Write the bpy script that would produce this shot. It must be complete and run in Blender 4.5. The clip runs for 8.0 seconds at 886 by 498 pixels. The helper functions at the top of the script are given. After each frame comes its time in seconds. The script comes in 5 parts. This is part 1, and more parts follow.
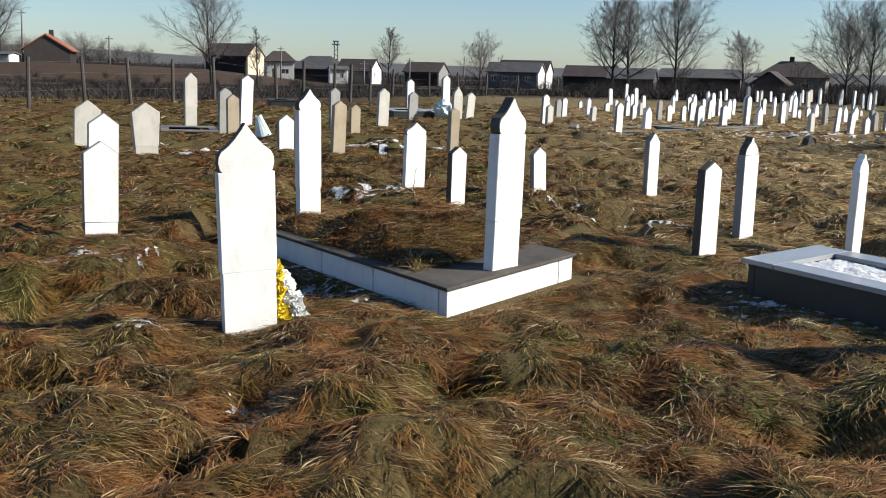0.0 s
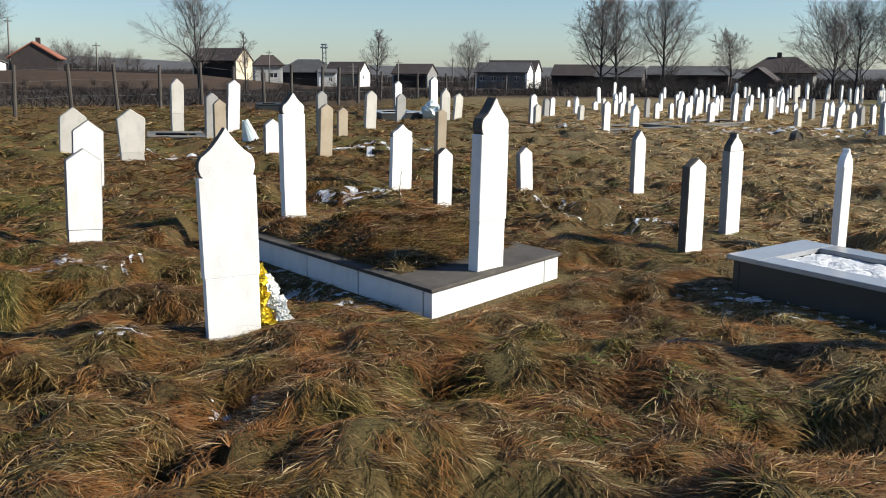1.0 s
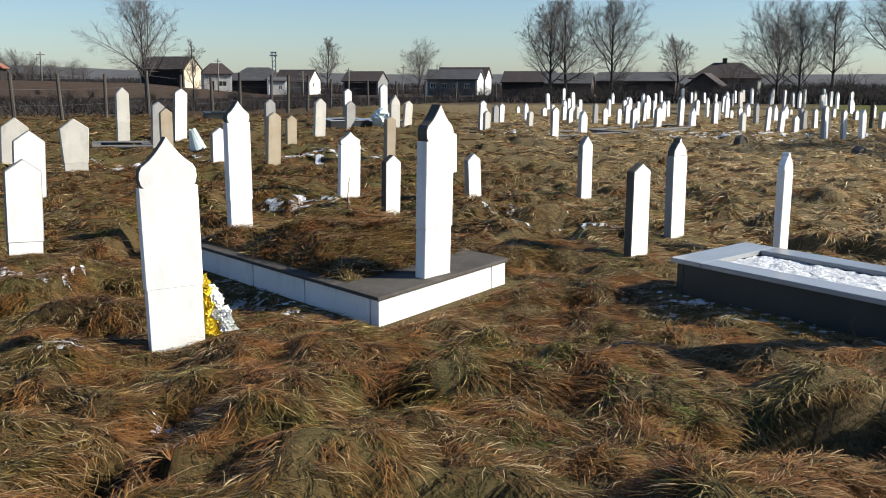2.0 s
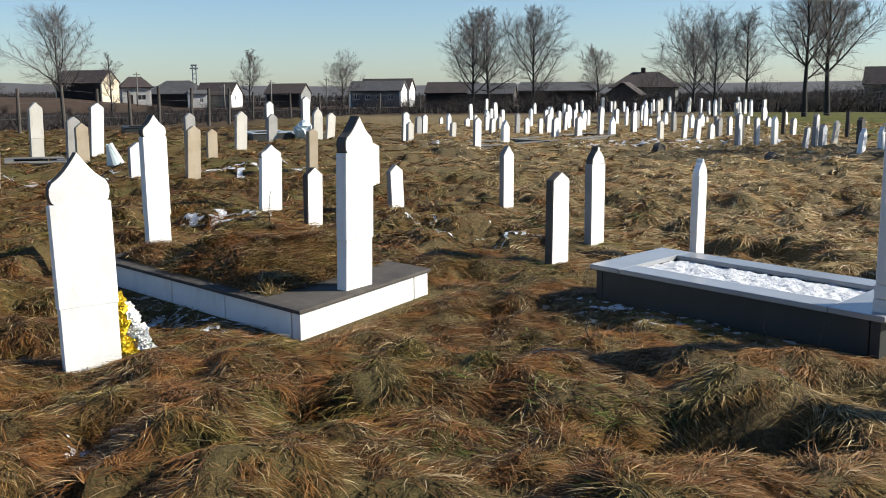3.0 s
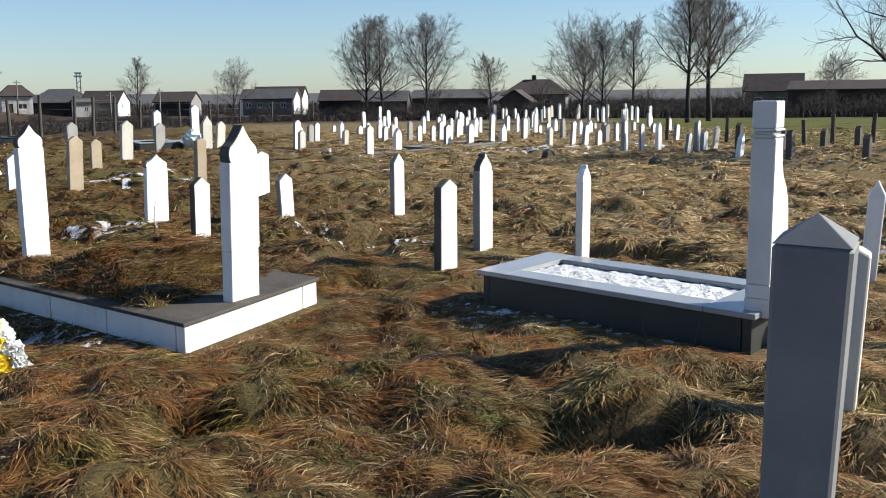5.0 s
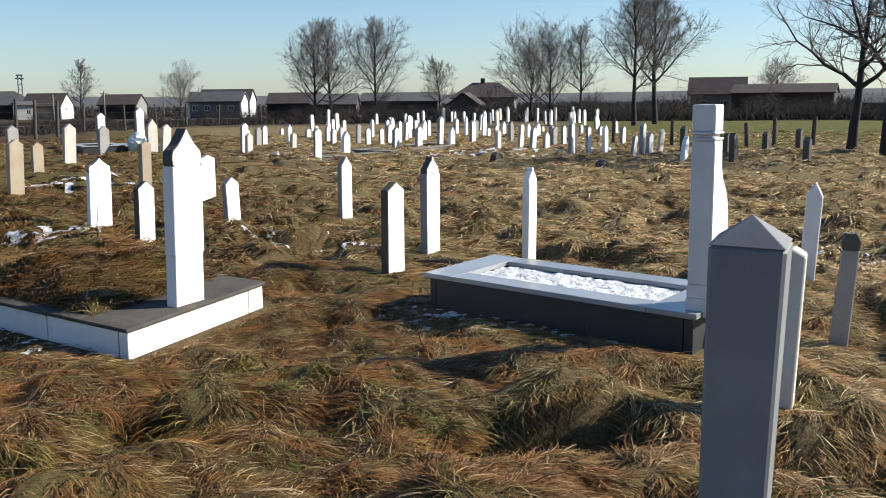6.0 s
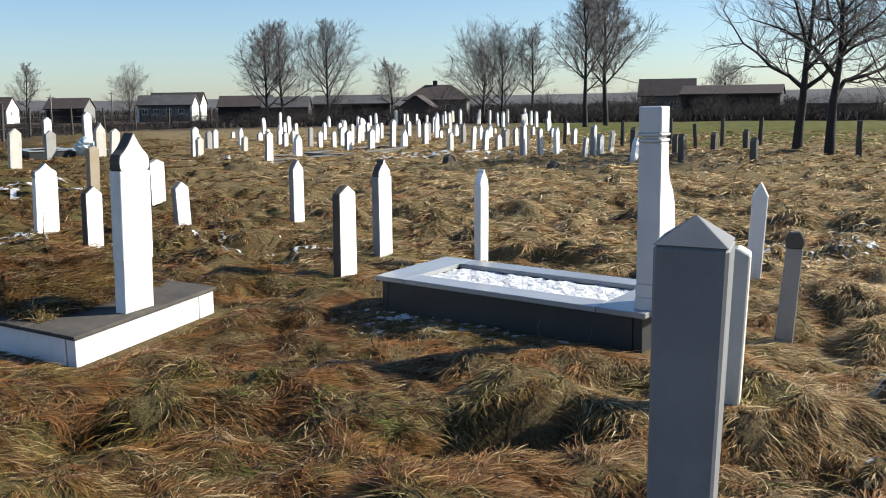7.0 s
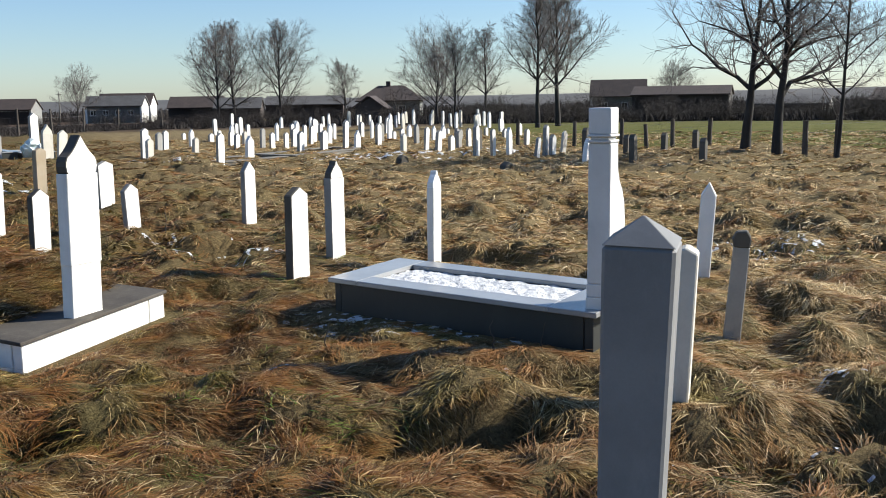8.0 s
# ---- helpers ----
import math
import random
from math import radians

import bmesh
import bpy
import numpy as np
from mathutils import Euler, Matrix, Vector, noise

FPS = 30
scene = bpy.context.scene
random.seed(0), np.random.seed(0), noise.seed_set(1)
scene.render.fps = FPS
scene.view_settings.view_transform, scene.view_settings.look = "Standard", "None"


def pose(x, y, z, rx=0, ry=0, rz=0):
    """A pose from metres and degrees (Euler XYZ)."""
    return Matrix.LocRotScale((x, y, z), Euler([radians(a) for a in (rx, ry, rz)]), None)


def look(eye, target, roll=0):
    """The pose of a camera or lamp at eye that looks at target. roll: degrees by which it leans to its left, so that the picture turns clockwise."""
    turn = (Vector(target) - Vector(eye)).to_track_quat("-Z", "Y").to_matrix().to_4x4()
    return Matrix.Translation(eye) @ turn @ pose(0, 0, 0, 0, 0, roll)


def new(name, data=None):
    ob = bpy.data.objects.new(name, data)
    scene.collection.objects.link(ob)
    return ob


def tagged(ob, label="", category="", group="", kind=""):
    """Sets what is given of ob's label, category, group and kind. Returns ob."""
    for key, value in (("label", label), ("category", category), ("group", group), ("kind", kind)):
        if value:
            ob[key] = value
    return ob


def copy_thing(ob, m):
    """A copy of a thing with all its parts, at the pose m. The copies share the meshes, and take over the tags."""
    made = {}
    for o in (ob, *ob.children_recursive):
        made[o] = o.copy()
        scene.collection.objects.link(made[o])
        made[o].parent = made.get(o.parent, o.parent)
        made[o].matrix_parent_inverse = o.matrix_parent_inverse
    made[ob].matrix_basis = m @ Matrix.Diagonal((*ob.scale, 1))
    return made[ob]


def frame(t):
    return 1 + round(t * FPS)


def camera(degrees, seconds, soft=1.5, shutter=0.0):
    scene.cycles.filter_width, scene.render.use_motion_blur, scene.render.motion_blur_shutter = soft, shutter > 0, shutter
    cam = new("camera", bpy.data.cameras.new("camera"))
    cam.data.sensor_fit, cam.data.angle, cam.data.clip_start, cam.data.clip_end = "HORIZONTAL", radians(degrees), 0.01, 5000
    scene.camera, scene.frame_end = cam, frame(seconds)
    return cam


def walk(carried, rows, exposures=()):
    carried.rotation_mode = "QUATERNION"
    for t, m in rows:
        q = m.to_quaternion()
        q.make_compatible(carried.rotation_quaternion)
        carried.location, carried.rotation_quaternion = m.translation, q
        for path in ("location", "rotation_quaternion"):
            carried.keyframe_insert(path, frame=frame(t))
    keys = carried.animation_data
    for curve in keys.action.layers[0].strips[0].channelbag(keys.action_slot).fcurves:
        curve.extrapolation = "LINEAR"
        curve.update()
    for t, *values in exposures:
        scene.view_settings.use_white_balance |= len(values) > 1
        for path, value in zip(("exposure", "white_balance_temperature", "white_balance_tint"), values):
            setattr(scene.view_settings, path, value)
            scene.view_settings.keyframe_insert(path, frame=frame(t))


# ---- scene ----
import functools

cam = camera(48.0, 8.0, soft=1.0)
PATH = [
    (0.0, pose(-0.001, -0.005, 1.552, 79.61, -1.26, 0.13)),
    (0.5, pose(0.026, 0.005, 1.552, 79.63, -0.87, -0.07)),
    (1.0, pose(0.051, 0.011, 1.551, 79.69, -0.33, -0.50)),
    (1.5, pose(0.075, 0.015, 1.551, 79.82, -0.16, -1.49)),
    (3.0, pose(0.137, 0.007, 1.551, 80.71, 0.50, -7.62)),
    (3.5, pose(0.155, -0.000, 1.552, 80.84, 0.60, -9.32)),
    (4.0, pose(0.171, -0.009, 1.553, 80.92, 0.49, -10.81)),
    (4.5, pose(0.185, -0.018, 1.554, 81.00, 0.55, -12.19)),
    (6.0, pose(0.220, -0.049, 1.558, 81.21, 0.59, -16.53)),
    (6.5, pose(0.228, -0.059, 1.559, 81.28, 0.49, -17.84)),
    (7.0, pose(0.234, -0.068, 1.561, 81.31, 0.82, -19.22)),
    (7.5, pose(0.239, -0.075, 1.563, 81.32, 0.76, -20.48)),
    (8.0, pose(0.243, -0.081, 1.566, 81.31, 0.85, -21.88)),
]
walk(cam, PATH, [(0.0, 0.70, 6300, 10), (3.5, 0.78, 6300, 10), (8.0, 0.94, 6300, 10)])

# ---- world, sun ----
SUN_DIR = Vector((0.97, -0.10, 0.58)).normalized()      # towards the sun
SUN_EL = math.asin(SUN_DIR.z)
SUN_AZ = math.atan2(SUN_DIR.x, SUN_DIR.y)
world = bpy.data.worlds.new("winter_sky")
scene.world = world
world.use_nodes = True
wn, wl = world.node_tree.nodes, world.node_tree.links
sky = wn.new("ShaderNodeTexSky")
sky.sky_type, sky.sun_disc = "NISHITA", False
sky.sun_elevation, sky.sun_rotation = SUN_EL, SUN_AZ
sky.air_density, sky.dust_density, sky.ozone_density = 1.0, 0.25, 2.2
tint = wn.new("ShaderNodeMix")
tint.data_type, tint.blend_type = "RGBA", "MULTIPLY"
tint.inputs[0].default_value, tint.inputs[7].default_value = 1.0, (0.88, 1.01, 1.20, 1)
wl.new(sky.outputs[0], tint.inputs[6])
wl.new(tint.outputs[2], wn["Background"].inputs[0])
wn["Background"].inputs[1].default_value = 0.063
sun = new("sun", bpy.data.lights.new("sun", "SUN"))
sun.data.energy, sun.data.angle, sun.data.color = 5.0, radians(0.53), (1.0, 0.93, 0.80)
sun.matrix_world = look((0, 0, 30), Vector((0, 0, 30)) - SUN_DIR)


# ---- materials ----
def material(name, rough=0.8, metal=0.0):
    m = bpy.data.materials.new(name)
    m.use_nodes = True
    n, l = m.node_tree.nodes, m.node_tree.links
    b = n["Principled BSDF"]
    b.inputs["Roughness"].default_value = rough
    b.inputs["Metallic"].default_value = metal
    return m, n, l, b


def ramp(n, stops):
    r = n.new("ShaderNodeValToRGB")
    e = r.color_ramp.elements
    while len(e) < len(stops):
        e.new(0.5)
    for k, (p, c) in zip(e, stops):
        k.position, k.color = p, (*c, 1)
    return r


def noise_node(n, l, scale, detail=5, rough=0.6, coord="Object", stretch=None):
    tc = n.new("ShaderNodeTexCoord")
    t = n.new("ShaderNodeTexNoise")
    t.inputs["Scale"].default_value, t.inputs["Detail"].default_value = scale, detail
    t.inputs["Roughness"].default_value = rough
    if stretch:
        mp = n.new("ShaderNodeMapping")
        mp.inputs["Scale"].default_value = stretch
        l.new(tc.outputs[coord], mp.inputs["Vector"])
        l.new(mp.outputs[0], t.inputs["Vector"])
    else:
        l.new(tc.outputs[coord], t.inputs["Vector"])
    return t


def mix(n, l, fac, a, b, how="MIX"):
    m = n.new("ShaderNodeMix")
    m.data_type, m.blend_type = "RGBA", how
    for sock, v in ((m.inputs[0], fac), (m.inputs[6], a), (m.inputs[7], b)):
        if isinstance(v, bpy.types.NodeSocket):
            l.new(v, sock)
        else:
            sock.default_value = v if not isinstance(v, tuple) else (*v, 1)
    return m.outputs[2]


def bump(n, l, b, height, strength=0.3, dist=0.01):
    k = n.new("ShaderNodeBump")
    k.inputs["Strength"].default_value, k.inputs["Distance"].default_value = strength, dist
    l.new(height, k.inputs["Height"])
    l.new(k.outputs[0], b.inputs["Normal"])


def stone_mat(name, c0, c1, stain, amount=0.5, rough=0.75, spec=0.3, grain=60.0, bumps=0.25):
    """Painted or bare stone: a base tone, blotches, streaked stains and fine grain."""
    m, n, l, b = material(name, rough)
    b.inputs["Specular IOR Level"].default_value = spec
    big = noise_node(n, l, 2.3, 6)
    col = mix(n, l, ramp_of(n, l, big, 0.35, 0.7), c0, c1)
    st = noise_node(n, l, 5.0, 8, 0.7, stretch=(1, 1, 0.35))
    col = mix(n, l, ramp_of(n, l, st, 0.50, 0.76, amount), col, stain)
    fine = noise_node(n, l, grain, 4)
    col = mix(n, l, 0.07, col, grey_of(n, l, fine), "OVERLAY")
    info = n.new("ShaderNodeObjectInfo")
    col = mix(n, l, 0.10, col, grey_of(n, l, info, "Random"), "OVERLAY")
    l.new(col, b.inputs["Base Color"])
    if bumps:
        bump(n, l, b, fine.outputs[0], bumps, 0.004)
    return m


def ramp_of(n, l, tex, lo, hi, top=1.0, sock=0):
    k = n.new("ShaderNodeMapRange")
    k.inputs[1].default_value, k.inputs[2].default_value, k.inputs[4].default_value = lo, hi, top
    l.new(tex.outputs[sock], k.inputs[0])
    return k.outputs[0]


def grey_of(n, l, tex, sock=0):
    k = n.new("ShaderNodeCombineColor")
    for i in range(3):
        l.new(tex.outputs[sock], k.inputs[i])
    return k.outputs[0]


WHITE = stone_mat("white_limewash", (0.77, 0.76, 0.73), (0.69, 0.68, 0.64), (0.36, 0.34, 0.28), 0.5)
PALE = stone_mat("pale_weathered_stone", (0.52, 0.495, 0.44), (0.43, 0.41, 0.35), (0.20, 0.19, 0.16), 0.55)
BEIGE = stone_mat("lichened_sandstone", (0.30, 0.24, 0.16), (0.36, 0.31, 0.235), (0.12, 0.105, 0.08), 0.6)
GREY = stone_mat("grey_weathered_stone", (0.24, 0.235, 0.22), (0.32, 0.31, 0.29), (0.10, 0.10, 0.09), 0.6)
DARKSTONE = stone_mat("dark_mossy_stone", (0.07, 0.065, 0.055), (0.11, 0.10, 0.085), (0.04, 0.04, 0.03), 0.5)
MARBLE = stone_mat("smooth_grey_marble", (0.205, 0.208, 0.21), (0.145, 0.148, 0.15), (0.28, 0.28, 0.28), 0.55, 0.6, 0.3, 130.0, 0.0)
MARBLE_PALE = stone_mat("pale_grey_marble", (0.62, 0.62, 0.61), (0.52, 0.52, 0.51), (0.40, 0.41, 0.42), 0.4, 0.7, 0.3, 130.0, 0.0)
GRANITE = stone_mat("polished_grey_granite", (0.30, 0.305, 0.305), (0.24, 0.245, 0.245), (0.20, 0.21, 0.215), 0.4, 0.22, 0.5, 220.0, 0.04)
# Wall shade of the grey granite put into the colour; also serves black granite.
GRANITE_DARK_AND_SHADED = stone_mat("dark_and_shaded_granite", (0.034, 0.037, 0.035), (0.026, 0.028, 0.027), (0.05, 0.05, 0.045), 0.4, 0.5, 0.3, 220.0, 0.05)
CONCRETE_TOP = stone_mat("dark_wet_concrete", (0.046, 0.040, 0.034), (0.085, 0.076, 0.064), (0.15, 0.135, 0.11), 0.6, 0.8, 0.2, 90.0, 0.5)
CONCRETE = stone_mat("grey_concrete", (0.13, 0.12, 0.105), (0.20, 0.19, 0.165), (0.16, 0.15, 0.13), 0.6)
PANEL = stone_mat("whitewashed_concrete", (0.76, 0.75, 0.71), (0.66, 0.65, 0.61), (0.34, 0.32, 0.27), 0.5)


def snow_mat():
    m, n, l, b = material("old_granular_snow", 0.6)
    t = noise_node(n, l, 30, 6)
    col = mix(n, l, ramp_of(n, l, t, 0.35, 0.7), (0.50, 0.52, 0.54), (0.76, 0.77, 0.78))
    l.new(col, b.inputs["Base Color"])
    b.inputs["Subsurface Weight"].default_value = 0.0
    bump(n, l, b, t.outputs[0], 0.9, 0.03)
    return m


SNOW = snow_mat()


def grass_mat(name, dry, green, straw):
    """Blades: straw, rust and olive by blade, with greener and redder patches over the field."""
    m, n, l, b = material(name, 0.55)
    b.inputs["Specular IOR Level"].default_value = 0.18
    geo = n.new("ShaderNodeNewGeometry")
    r = ramp(n, dry)
    l.new(geo.outputs["Random Per Island"], r.inputs[0])
    g = ramp(n, green)
    l.new(geo.outputs["Random Per Island"], g.inputs[0])
    big = noise_node(n, l, 0.55, 4)
    col = mix(n, l, ramp_of(n, l, big, 0.50, 0.66, 0.85), r.outputs[0], g.outputs[0])
    rust = noise_node(n, l, 0.9, 3, stretch=(1, 1, 1))
    rust.inputs["Distortion"].default_value = 1.0
    col = mix(n, l, ramp_of(n, l, rust, 0.50, 0.66, 0.55), col, (0.14, 0.052, 0.013))
    where = n.new("ShaderNodeSeparateXYZ")
    l.new(geo.outputs["Position"], where.inputs[0])
    side = n.new("ShaderNodeMapRange")      # bleached straw towards the meadow
    side.inputs[1].default_value, side.inputs[2].default_value, side.inputs[4].default_value = 1.4, 5.6, 0.95
    l.new(where.outputs[0], side.inputs[0])
    pale = ramp(n, straw)
    l.new(geo.outputs["Random Per Island"], pale.inputs[0])
    col = mix(n, l, side.outputs[0], col, pale.outputs[0])
    olive = noise_node(n, l, 1.7, 3, stretch=(1, 1, 0.2))
    col = mix(n, l, ramp_of(n, l, olive, 0.50, 0.65, 0.6), col, g.outputs[0])
    fox = noise_node(n, l, 2.6, 3, stretch=(1, 1, 0.2))
    col = mix(n, l, ramp_of(n, l, fox, 0.47, 0.63, 0.7), col, (0.20, 0.082, 0.022))
    tuft = noise_node(n, l, 7.0, 2)
    tone = n.new("ShaderNodeHueSaturation")
    l.new(ramp_of(n, l, tuft, 0.3, 0.7, 1.0), tone.inputs["Fac"])
    tone.inputs["Value"].default_value = 1.45
    l.new(col, tone.inputs["Color"])
    l.new(tone.outputs[0], b.inputs["Base Color"])
    return m


GRASS = grass_mat("dead_winter_grass",
                  [(0.0, (0.022, 0.012, 0.005)), (0.45, (0.080, 0.040, 0.013)), (0.8, (0.165, 0.095, 0.033)), (1.0, (0.46, 0.36, 0.20))],
                  [(0.0, (0.026, 0.028, 0.004)), (0.45, (0.072, 0.070, 0.011)), (0.8, (0.155, 0.130, 0.026)), (1.0, (0.34, 0.27, 0.095))],
                  [(0.0, (0.15, 0.092, 0.034)), (0.5, (0.40, 0.265, 0.105)), (1.0, (0.74, 0.62, 0.38))])
GREENGRASS = grass_mat("green_grass_tufts",
                       [(0.0, (0.025, 0.042, 0.006)), (0.5, (0.060, 0.095, 0.014)), (1.0, (0.13, 0.17, 0.034))],
                       [(0.0, (0.025, 0.045, 0.006)), (0.5, (0.065, 0.11, 0.015)), (1.0, (0.14, 0.19, 0.035))],
                       [(0.0, (0.036, 0.048, 0.009)), (0.5, (0.085, 0.105, 0.019)), (1.0, (0.18, 0.19, 0.045))])


def ground_mat():
    """Matted thatch near the graves, a green meadow beyond the fence, brown scrubland far off."""
    m, n, l, b = material("thatch_and_meadow", 0.95)
    b.inputs["Specular IOR Level"].default_value = 0.1
    a = noise_node(n, l, 0.35, 5)
    f = noise_node(n, l, 48, 8, 0.8)
    thatch = mix(n, l, ramp_of(n, l, f, 0.35, 0.7), (0.030, 0.020, 0.009), (0.175, 0.120, 0.050))
    olive = mix(n, l, ramp_of(n, l, f, 0.35, 0.7), (0.034, 0.032, 0.011), (0.165, 0.140, 0.050))
    near = mix(n, l, ramp_of(n, l, a, 0.45, 0.62), thatch, olive)
    where = n.new("ShaderNodeNewGeometry")
    xyz = n.new("ShaderNodeSeparateXYZ")
    l.new(where.outputs["Position"], xyz.inputs[0])
    side = n.new("ShaderNodeMapRange")
    side.inputs[1].default_value, side.inputs[2].default_value, side.inputs[4].default_value = -0.8, 4.2, 0.85
    l.new(xyz.outputs[0], side.inputs[0])
    near = mix(n, l, side.outputs[0], near, mix(n, l, ramp_of(n, l, f, 0.35, 0.7), (0.070, 0.050, 0.026), (0.32, 0.25, 0.13)))
    g = noise_node(n, l, 1.2, 8, 0.75)
    green = mix(n, l, ramp_of(n, l, g, 0.35, 0.7), (0.070, 0.078, 0.017), (0.135, 0.125, 0.038))
    brown = mix(n, l, ramp_of(n, l, g, 0.35, 0.7), (0.042, 0.027, 0.018), (0.082, 0.057, 0.036))
    at = n.new("ShaderNodeAttribute")
    at.attribute_name = "cover"
    sep = n.new("ShaderNodeSeparateColor")
    l.new(at.outputs["Color"], sep.inputs[0])
    col = mix(n, l, sep.outputs[1], near, green)
    col = mix(n, l, sep.outputs[0], col, brown)
    l.new(col, b.inputs["Base Color"])
    bump(n, l, b, f.outputs[0], 0.8, 0.03)
    return m


GROUND = ground_mat()


def bark_mat(name, c0, c1):
    m, n, l, b = material(name, 0.9)
    t = noise_node(n, l, 7, 7, 0.7, stretch=(1, 1, 0.25))
    l.new(mix(n, l, ramp_of(n, l, t, 0.35, 0.7), c0, c1), b.inputs["Base Color"])
    bump(n, l, b, t.outputs[0], 0.5, 0.03)
    return m


BARK = bark_mat("dark_bark", (0.014, 0.012, 0.011), (0.032, 0.030, 0.027))
TWIG = bark_mat("grey_twigs", (0.085, 0.072, 0.066), (0.16, 0.14, 0.127))
BRUSH = bark_mat("brown_brushwood", (0.016, 0.012, 0.010), (0.034, 0.026, 0.022))
OLDWOOD = bark_mat("weathered_post_wood", (0.04, 0.034, 0.028), (0.10, 0.085, 0.07))


def plain(name, c0, c1, rough=0.85, scale=1.5, metal=0.0):
    m, n, l, b = material(name, rough, metal)
    t = noise_node(n, l, scale, 7, 0.65)
    l.new(mix(n, l, ramp_of(n, l, t, 0.3, 0.7), c0, c1), b.inputs["Base Color"])
    bump(n, l, b, t.outputs[0], 0.2, 0.02)
    return m


def roof_mat(name, c0, c1):
    m, n, l, b = material(name, 0.85)
    tc = n.new("ShaderNodeTexCoord")
    w = n.new("ShaderNodeTexWave")
    w.inputs["Scale"].default_value, w.inputs["Distortion"].default_value = 5.0, 1.5
    l.new(tc.outputs["Object"], w.inputs["Vector"])
    t = noise_node(n, l, 0.9, 7, 0.7)
    col = mix(n, l, ramp_of(n, l, t, 0.3, 0.7), c0, c1)
    col = mix(n, l, 0.25, col, grey_of(n, l, w, 1), "OVERLAY")
    l.new(col, b.inputs["Base Color"])
    return m


ROOF_BROWN = roof_mat("dark_brown_tiles", (0.034, 0.026, 0.023), (0.060, 0.043, 0.037))
ROOF_RED = roof_mat("red_clay_tiles", (0.22, 0.075, 0.042), (0.28, 0.11, 0.062))
ROOF_GREY = roof_mat("grey_corrugated_sheet", (0.055, 0.054, 0.054), (0.10, 0.098, 0.097))
RENDER_WHITE = plain("white_house_render", (0.74, 0.73, 0.70), (0.64, 0.63, 0.60))
RENDER_CREAM = plain("cream_house_render", (0.62, 0.53, 0.38), (0.54, 0.46, 0.33))
RENDER_GREY = plain("grey_house_render", (0.23, 0.23, 0.215), (0.17, 0.17, 0.165))
BRICKWALL = plain("brown_block_wall", (0.055, 0.042, 0.036), (0.036, 0.030, 0.027))
BARNWOOD = plain("blackened_barn_boards", (0.026, 0.022, 0.020), (0.046, 0.038, 0.033))
GLASS = plain("dark_window_glass", (0.02, 0.022, 0.025), (0.03, 0.032, 0.035), 0.12)
STEEL = plain("galvanised_steel", (0.30, 0.31, 0.32), (0.22, 0.23, 0.24), 0.5, 3, 0.6)
YELLOW = plain("yellow_cloth_petals", (0.85, 0.60, 0.02), (0.90, 0.72, 0.05), 0.6, 20)
PETAL_WHITE = plain("white_cloth_petals", (0.82, 0.82, 0.78), (0.88, 0.88, 0.85), 0.6, 20)
LEAF = plain("green_plastic_leaves", (0.05, 0.12, 0.03), (0.09, 0.18, 0.05), 0.5, 20)
FOIL = plain("pale_green_plastic_wrap", (0.55, 0.66, 0.62), (0.75, 0.80, 0.78), 0.25, 12)
HILL = plain("distant_wooded_hill", (0.055, 0.056, 0.058), (0.085, 0.083, 0.082), 0.95, 0.05)


# ---- building blocks ----
def part(name, bm, mat, parent=None, label="", m=None, smooth=False):
    """One mesh object from a bmesh, under a thing or a part."""
    me = bpy.data.meshes.new(name)
    bm.to_mesh(me)
    bm.free()
    me.materials.append(mat)
    if smooth:
        me.polygons.foreach_set("use_smooth", [True] * len(me.polygons))
    ob = new(name, me)
    if parent:
        ob.parent = parent
    if m is not None:
        ob.matrix_basis = m
    if label:
        ob["label"] = label
    return ob


def thing(name, m, label, category, group="", kind=""):
    ob = new(name)
    ob.matrix_basis = m
    ob.empty_display_size = 0.1
    return tagged(ob, label, category, group, kind)


def box(bm, x0, x1, y0, y1, z0, z1, bev=0.006):
    """A box with slightly rounded edges, added to bm."""
    r = bmesh.ops.create_cube(bm, size=1)
    v = r["verts"]
    for k in v:
        k.co = Vector((x0 + (k.co.x + 0.5) * (x1 - x0), y0 + (k.co.y + 0.5) * (y1 - y0), z0 + (k.co.z + 0.5) * (z1 - z0)))
    if bev:
        e = list({e for k in v for e in k.link_edges})
        bmesh.ops.bevel(bm, geom=e, offset=bev, segments=1, affect="EDGES")


def prism(bm, outline, y0, y1, bev=0.008):
    """An outline in x and z, drawn through from y0 to y1."""
    a = [bm.verts.new((x, y0, z)) for x, z in outline]
    f = bm.faces.new(a)
    ext = bmesh.ops.extrude_face_region(bm, geom=[f])
    bmesh.ops.translate(bm, vec=(0, y1 - y0, 0), verts=[g for g in ext["geom"] if isinstance(g, bmesh.types.BMVert)])
    bmesh.ops.recalc_face_normals(bm, faces=bm.faces)
    if bev:
        edges = [e for e in bm.edges if len(e.link_faces) == 2 and e.calc_face_angle(0) > 0.6]
        bmesh.ops.bevel(bm, geom=edges, offset=bev, segments=1, affect="EDGES")


def wobble(bm, amp, scale=3.0, seed=0.0):
    for v in bm.verts:
        v.co += noise.noise_vector(v.co * scale + Vector((seed, seed * 1.7, 0))) * amp


